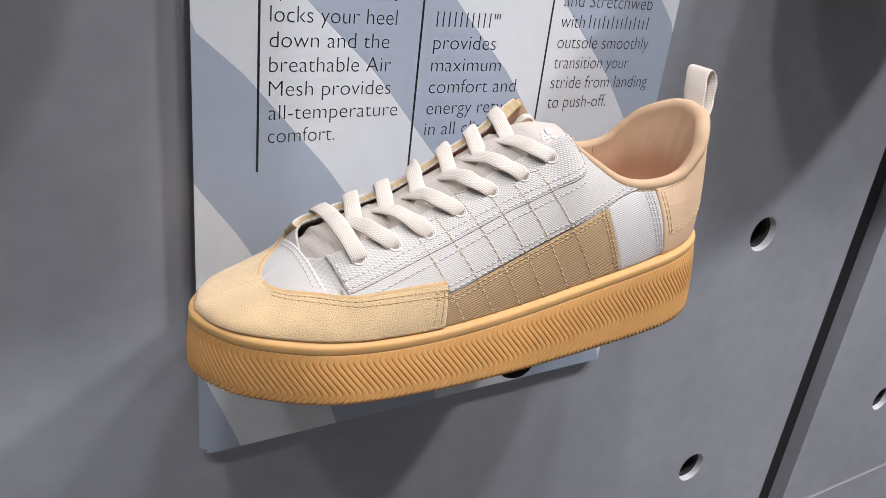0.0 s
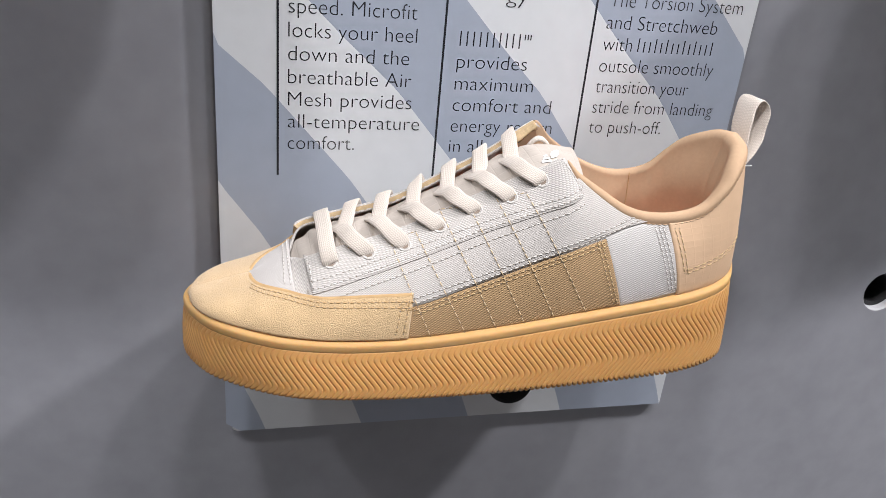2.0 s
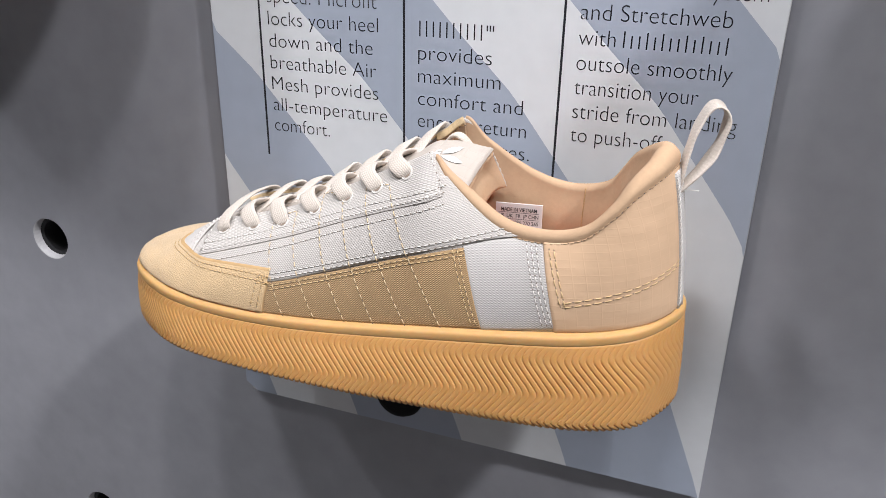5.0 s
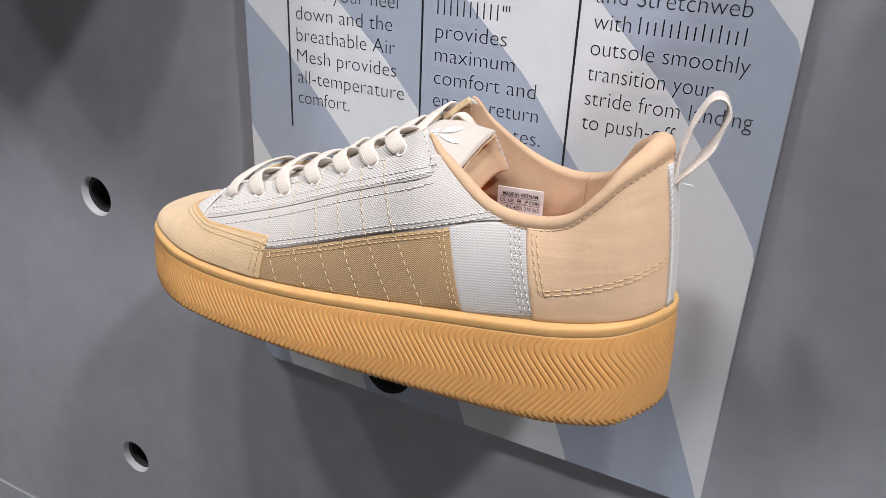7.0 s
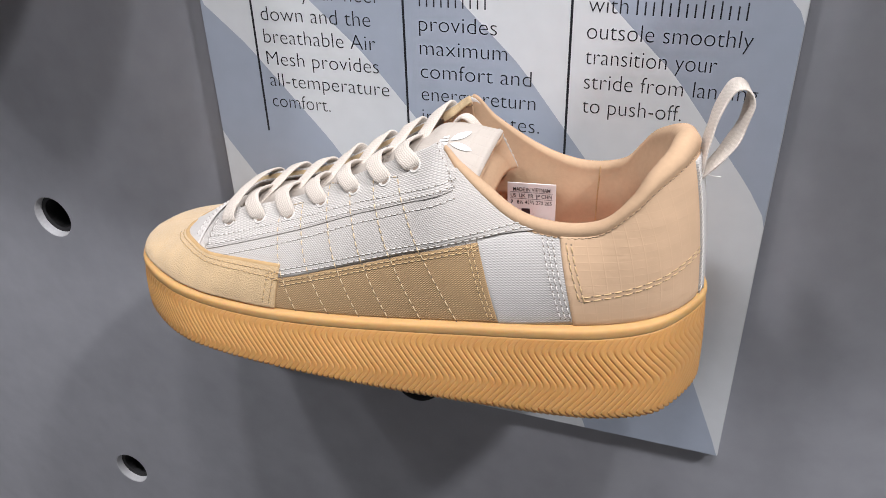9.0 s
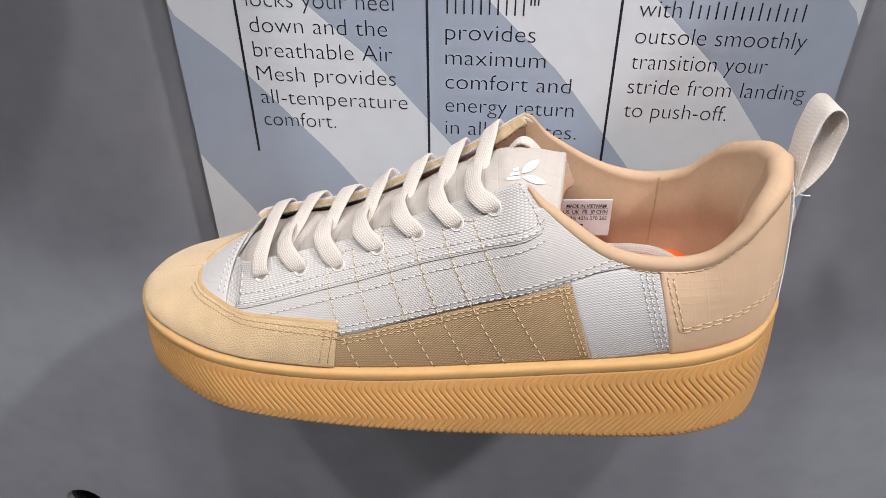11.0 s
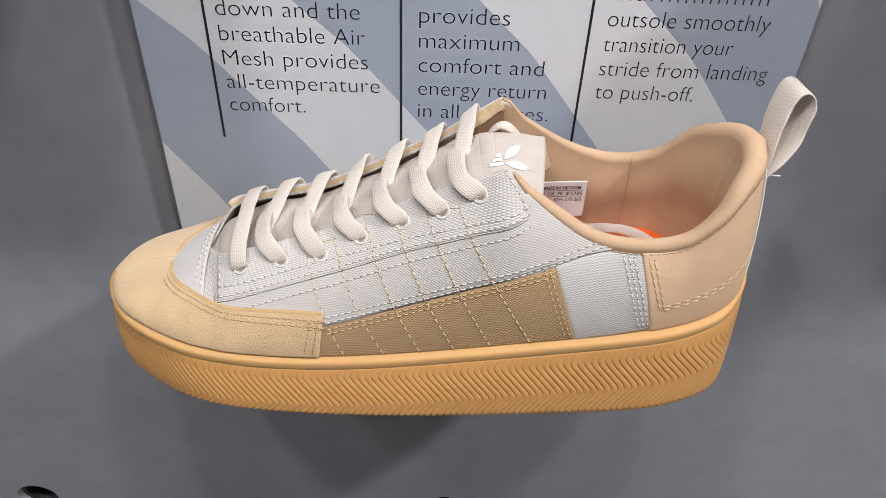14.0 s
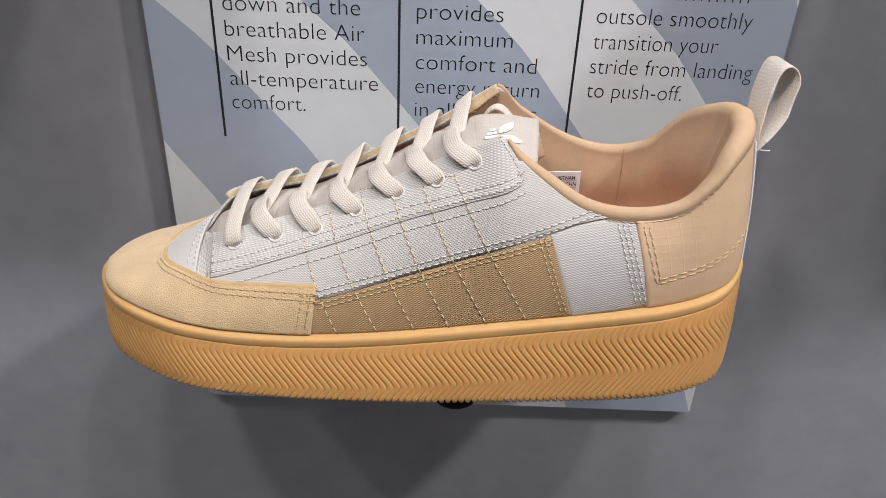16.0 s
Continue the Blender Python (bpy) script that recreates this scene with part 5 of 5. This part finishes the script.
ribbon("lace", [(0.312, 0.352, 1.2445), (0.328, 0.3515, 1.2455), (0.341, 0.350, 1.2470), (0.352, 0.345, 1.2465), (0.359, 0.337, 1.2450)], (0, 0.5, 0.8), 0.0048, 0.0018, LACE, SHOE, 50)

# ---- seams on the upper ----
for dz in (-0.0014, -0.0034):
    seam(0, shifted(TAN_TOP[:], 0, dz)[0:4], THREAD_TAN, 0.0009, SHOE)
for dz in (0.0016, 0.0038):
    seam(0, shifted(TAN_TOP + [(0.327, 1.2742)], 0, dz), THREAD_WHITE, 0.0015, SHOE)
for dz in (0.0015, 0.0042):
    seam(0, shifted(EYE_LOW, 0, dz), THREAD_WHITE, 0.0020, SHOE)
seam(0, shifted(EYE_LOW, 0.001, -0.0030), THREAD_WHITE, 0.0015, SHOE)
seam(0, [(0.1562, 1.2375), (0.1555, 1.2415), (0.1550, 1.2448)], THREAD_WHITE, 0.0020, SHOE, n=40)
seam(0, [(0.2795, 1.3020), (0.2835, 1.2960), (0.2875, 1.2890)], THREAD_WHITE, 0.0020, SHOE, n=40)
for dx in (-0.0022, -0.0044):
    seam(0, [(0.302 + dx, 1.2655), (0.308 + dx, 1.2490), (0.3142 + dx, 1.2330)], THREAD_TAN, 0.0009, SHOE, n=80)
for dx in (-0.0020, -0.0042, -0.0064):
    seam(0, [(0.3370 + dx, 1.2715), (0.3425 + dx, 1.2550), (0.3480 + dx, 1.2385)], THREAD_WHITE, 0.0009, SHOE, n=80)
for d in (0.0, 0.0022):
    seam(0, [(0.3412 + d, 1.2715), (0.3450 + d, 1.2600), (0.3490 + d, 1.2485 - d * 0.3)], THREAD_TAN, 0.0012, SHOE, n=60, length=0.0032)
    seam(0, [(0.350, 1.2480 + d * 0.9), (0.368, 1.2530 + d), (0.383, 1.2585 + d), (0.3950, 1.2645 + d)], THREAD_TAN, 0.0012, SHOE, n=120, length=0.0032)
# slanting rows over eyestay, quarter and side panel, joined two by two at the top
ROW_TOP = [(0.1947, 1.2570), (0.2076, 1.2619), (0.2207, 1.2715), (0.2344, 1.2755), (0.2475, 1.2812), (0.2616, 1.2855)]
ROW_FOOT = [0.2124, 0.2300, 0.2462, 0.2613, 0.2775, 0.2950]
for k in range(6):
    top, foot = np.array(ROW_TOP[k]), np.array((ROW_FOOT[k], float(sole_top(ROW_FOOT[k])) + 0.001))
    line = top + (foot - top) * np.linspace(0, 1, 200)[:, None]
    cuts = [0]
    for border in (EYE_LOW, TAN_TOP):
        bx, bz = [p[0] for p in border], [p[1] for p in border]
        below = np.nonzero(line[:, 1] < np.interp(line[:, 0], bx, bz))[0]
        cuts.append(int(below[0]) if len(below) else cuts[-1] + 2)
    cuts.append(199)
    for m, off in enumerate((0.0021, 0.0016, 0.0009)):
        if cuts[m + 1] - cuts[m] > 12:
            seam(0, line[[cuts[m], (cuts[m] + cuts[m + 1]) // 2, cuts[m + 1]]], THREAD_PALE, off, SHOE, n=50, length=0.0028)
    if k % 2:
        seam(0, [before, (before + top) / 2, top], THREAD_PALE, 0.0021, SHOE, n=40)
    before = top
for dh in (0.07, 0.125):
    k = 0.5 + dh * 4
    line = [(s - 0.010 * k * max(0.0, h - 0.55) / 0.45, h - dh * (1.0 - 0.5 * max(0.0, h - 0.55))) for s, h in SUEDE_LINE[8::9]] + [(SUEDE_LINE[-1, 0] - 0.010, SUEDE_LINE[-1, 1] - dh)]
    seam(0, line, THREAD_BROWN, 0.0020, SHOE, raw=True, radius=0.00028)
for ds in (0.0035, 0.0085):
    e = SUEDE_LINE[-1]
    seam(0, [(e[0] - ds, e[1] - 0.06), (e[0] - ds - 0.002, e[1] * 0.5), (e[0] - ds - 0.004, 0.06)], THREAD_BROWN, 0.0020, SHOE, n=60, raw=True, radius=0.00028)

# ---- size label inside the collar ----


def size_label():
    far = COLLAR_ROWS[100:, 13:].reshape(-1, 3)
    pl = []
    for x, y, z in ((0.2990, 0.358, 1.2672), (0.3236, 0.358, 1.2688), (0.3240, 0.358, 1.2482), (0.2994, 0.358, 1.2466)):
        for _ in range(6):
            inside = far[np.argmin((far[:, 0] - x) ** 2 + (far[:, 2] - z) ** 2)][1] - 0.0034
            x, y, z = x - 0.40 * (inside - y), inside, z - 0.55 * (inside - y)
        pl.append((x, y, z))
    pl = np.array(pl)
    label = mesh_object("size_label", list(pl) + [p + np.array([0, 0.0006, 0.0001]) for p in pl], [(0, 1, 2, 3), (7, 6, 5, 4), (0, 4, 5, 1), (1, 5, 6, 2), (2, 6, 7, 3), (3, 7, 4, 0)], LABEL_WHITE, SHOE, False)
    tagged(label, "white printed size label")
    ex, ez = pl[1] - pl[0], pl[0] - pl[3]
    nrm = np.cross(ex, ez)
    nrm = nrm / np.linalg.norm(nrm)
    if nrm[1] > 0:
        nrm = -nrm

    def put(words, u, v, width, height):
        ob = line_of_text(words, 0, 0, width, height, INK, label, 0, weight=0.012)
        for q in ob.data.vertices:
            a, b = q.co.x / 0.0231 + u, q.co.z / 0.0216 + v
            q.co = Vector(pl[3] + ex * a + ez * b + nrm * 0.0003)

    put("MADE IN VIETNAM", 0.12, 0.80, 0.0178, 0.0030)
    put("US  UK  FR  JP CHN", 0.07, 0.635, 0.0198, 0.0030)
    put("9   8\u00bd 42\u2154 270 265", 0.07, 0.46, 0.0198, 0.0030)
    put("06/22", 0.60, 0.27, 0.0075, 0.0028)

    def bar(u0, u1, v0, v1):
        q = [pl[3] + ex * a + ez * b + nrm * 0.0003 for a, b in ((u0, v0), (u1, v0), (u1, v1), (u0, v1))]
        mesh_object("printed_bar", q, [(0, 1, 2, 3)], INK, label, False)

    bar(0.06, 0.94, 0.765, 0.775)
    bar(0.06, 0.94, 0.595, 0.605)
    for v in (0.19, 0.13, 0.07, 0.02):
        bar(0.56, 0.90, v, v + 0.028)
    bar(0.30, 0.48, 0.12, 0.34)


size_label()

# ---- gum sole ----
OUTLINE = [(0.0915, 0.337), (0.0935, 0.327), (0.0985, 0.317), (0.105, 0.308), (0.114, 0.3005), (0.126, 0.2938), (0.142, 0.2878), (0.165, 0.2842), (0.19, 0.2830), (0.22, 0.2830), (0.26, 0.2842), (0.30, 0.2855),
           (0.335, 0.2870), (0.36, 0.2902), (0.3815, 0.2992), (0.3945, 0.3150), (0.3998, 0.3295), (0.3962, 0.3450), (0.383, 0.3565), (0.36, 0.3645), (0.33, 0.3700), (0.29, 0.3752),
           (0.25, 0.381), (0.21, 0.3862), (0.17, 0.388), (0.142, 0.3820), (0.1220, 0.3735), (0.1082, 0.3645), (0.0997, 0.3560), (0.0938, 0.347)]


def soft_turn(v, low, high, w=0.05):
    """How far a ridge has run along the sole at the share v of its height: it leans one way, back, and the first way again."""
    return -v + w * np.log(np.cosh((v - low) / w)) - w * np.log(np.cosh((v - high) / w))


def build_sole():
    pts = OUTLINE[-3:] + OUTLINE + OUTLINE[:3]
    seg = 400
    raw = spline(pts, seg * (len(pts) - 1) + 1)[3 * seg:(3 + len(OUTLINE)) * seg]
    d = np.concatenate([[0], np.cumsum(np.linalg.norm(np.diff(np.vstack([raw, raw[:1]]), axis=0), axis=1))])
    total = d[-1]
    PITCHES = 226
    n = PITCHES * 12
    q = np.linspace(0, total, n, endpoint=False)
    closed = np.vstack([raw, raw[:1]])
    p = np.column_stack([np.interp(q, d, closed[:, k]) for k in (0, 1)])
    t = np.roll(p, -2, axis=0) - np.roll(p, 2, axis=0)
    t /= np.linalg.norm(t, axis=1, keepdims=True)
    out = np.column_stack([t[:, 1], -t[:, 0]])
    if np.dot(out[n // 2], p[n // 2] - p.mean(axis=0)) < 0:
        out = -out
    pitch = total / PITCHES
    zt, zb = sole_top(p[:, 0]), sole_bottom(p[:, 0])
    # lip profile (outward, down from the top), then the ridged wall
    lip = [(-0.0065, -0.0010), (-0.0045, -0.0009), (-0.0026, -0.0006), (-0.0010, -0.0001), (-0.0003, 0.0005), (0.0000, 0.0013), (0.0000, 0.0026), (0.0000, 0.0036), (-0.0001, 0.0042), (-0.0004, 0.0047)]
    rows, rim = [], []
    for o, down in lip:
        rim.append(np.column_stack([p + out * o, zt - down]))
    x = p[:, 0]
    heel = np.clip((x - 0.16) / 0.2, 0, 1)
    vert = np.interp(x, [0.09, 0.20, 0.30, 0.40], [0.78, 0.73, 0.61, 0.55])
    M = 30
    hgt = zt - 0.0040 - zb
    for i in range(M + 1):
        v = i / M
        low, high = 0.16, vert
        run = soft_turn(v, low, high) - soft_turn(0.0, low, high)
        run = run + 2.2 * heel * max(0.0, v - 0.89)
        tooth = max(0.0, (v - 0.90) / 0.10)
        along = (q + run * hgt * 0.78) % total  # the mesh follows the ridges
        ph = (q / pitch) % 1.0
        pr = np.column_stack([np.interp(along, q, p[:, k], period=total) for k in (0, 1)])
        our = np.column_stack([np.interp(along, q, out[:, k], period=total) for k in (0, 1)])
        xr = pr[:, 0]
        ztr, hr = sole_top(xr), sole_top(xr) - 0.0040 - sole_bottom(xr)
        tap = np.interp(xr, [0.09, 0.115, 0.15, 0.25, 0.34, 0.385, 0.399], [-0.0014, -0.0020, -0.0052, -0.0065, -0.0058, -0.0054, -0.0024])
        middle = np.clip((v - low + 0.03) / 0.06, 0, 1) * np.clip((high + 0.03 - v) / 0.06, 0, 1)
        edge = max(0.0, (v - 0.89) / 0.11)
        lean = ph - 0.5
        groove = np.exp(-(lean / np.where(lean < 0, 0.08 + 0.06 * edge, 0.09 + 0.09 * middle + 0.06 * edge)) ** 2)
        depth = (0.00022 + 0.00026 * middle) * min(1.0, v / 0.05) + 0.0009 * edge
        smooth_heel = np.exp(-((xr - 0.402) / 0.020) ** 2)
        depth = depth * (1 - 0.75 * smooth_heel * (1 - edge))
        ridge_round = 0.00004 * np.cos((ph - 0.0) * math.tau)
        bulge = 0.0006 * math.sin(v * math.pi)
        under = -0.0022 * max(0.0, (v - 0.9) / 0.1) ** 2
        o = -0.0003 - tap * v ** 0.8 + bulge + under - depth * groove + ridge_round * (v > 0.03)
        rows.append(np.column_stack([pr + our * o[:, None], ztr - 0.0040 - hr * v + tooth * 0.0024 * groove]))
    rows.append(np.column_stack([p + out * -0.012, zb + 0.0006]))
    rim.append(np.column_stack([p + out * -0.0030, zt - 0.0044]))
    g = np.stack(rim, 1)[::3]
    m = len(g)
    f = grid_faces(m, g.shape[1], True)
    f.append(tuple(i * g.shape[1] for i in range(m))[::-1])
    tagged(mesh_object("sole_rim", list(g.reshape(-1, 3)), [k[::-1] for k in f], GUM_LIT_THROUGH, SHOE), "smooth gum rim, tinted paler for light passing through it")
    rows.insert(0, np.column_stack([p + out * -0.0030, zt - 0.0042]))
    g = np.stack(rows, 1)
    nv = g.shape[1]
    verts = list(g.reshape(-1, 3))
    faces = grid_faces(n, nv, True)
    faces.append(tuple(i * nv + nv - 1 for i in range(n)))
    faces.append(tuple(i * nv for i in range(n))[::-1])
    ob = mesh_object("sole", verts, [f[::-1] for f in faces], GUM, SHOE)
    tagged(ob, "gum rubber platform sole with chevron ridges")
    return ob


build_sole()

# ---- the neighbouring shoes on the wall above, whose shadows fall into the view ----
for dx, dz in ((-0.29, 0.262), (0.385, 0.262)):
    other = copy_thing(SHOE, Matrix.Translation((0.0013 + dx, 0, dz)))
    other.name = "sneaker"
    tagged(other, "cream and sand sneaker on a peg higher on the wall", "shoe", "shoes on the wall")
    peg = copy_thing(PEG, Matrix.Translation((dx, 0, dz)))
    peg.name = "support_peg"
tagged(SHOE, group="shoes on the wall")
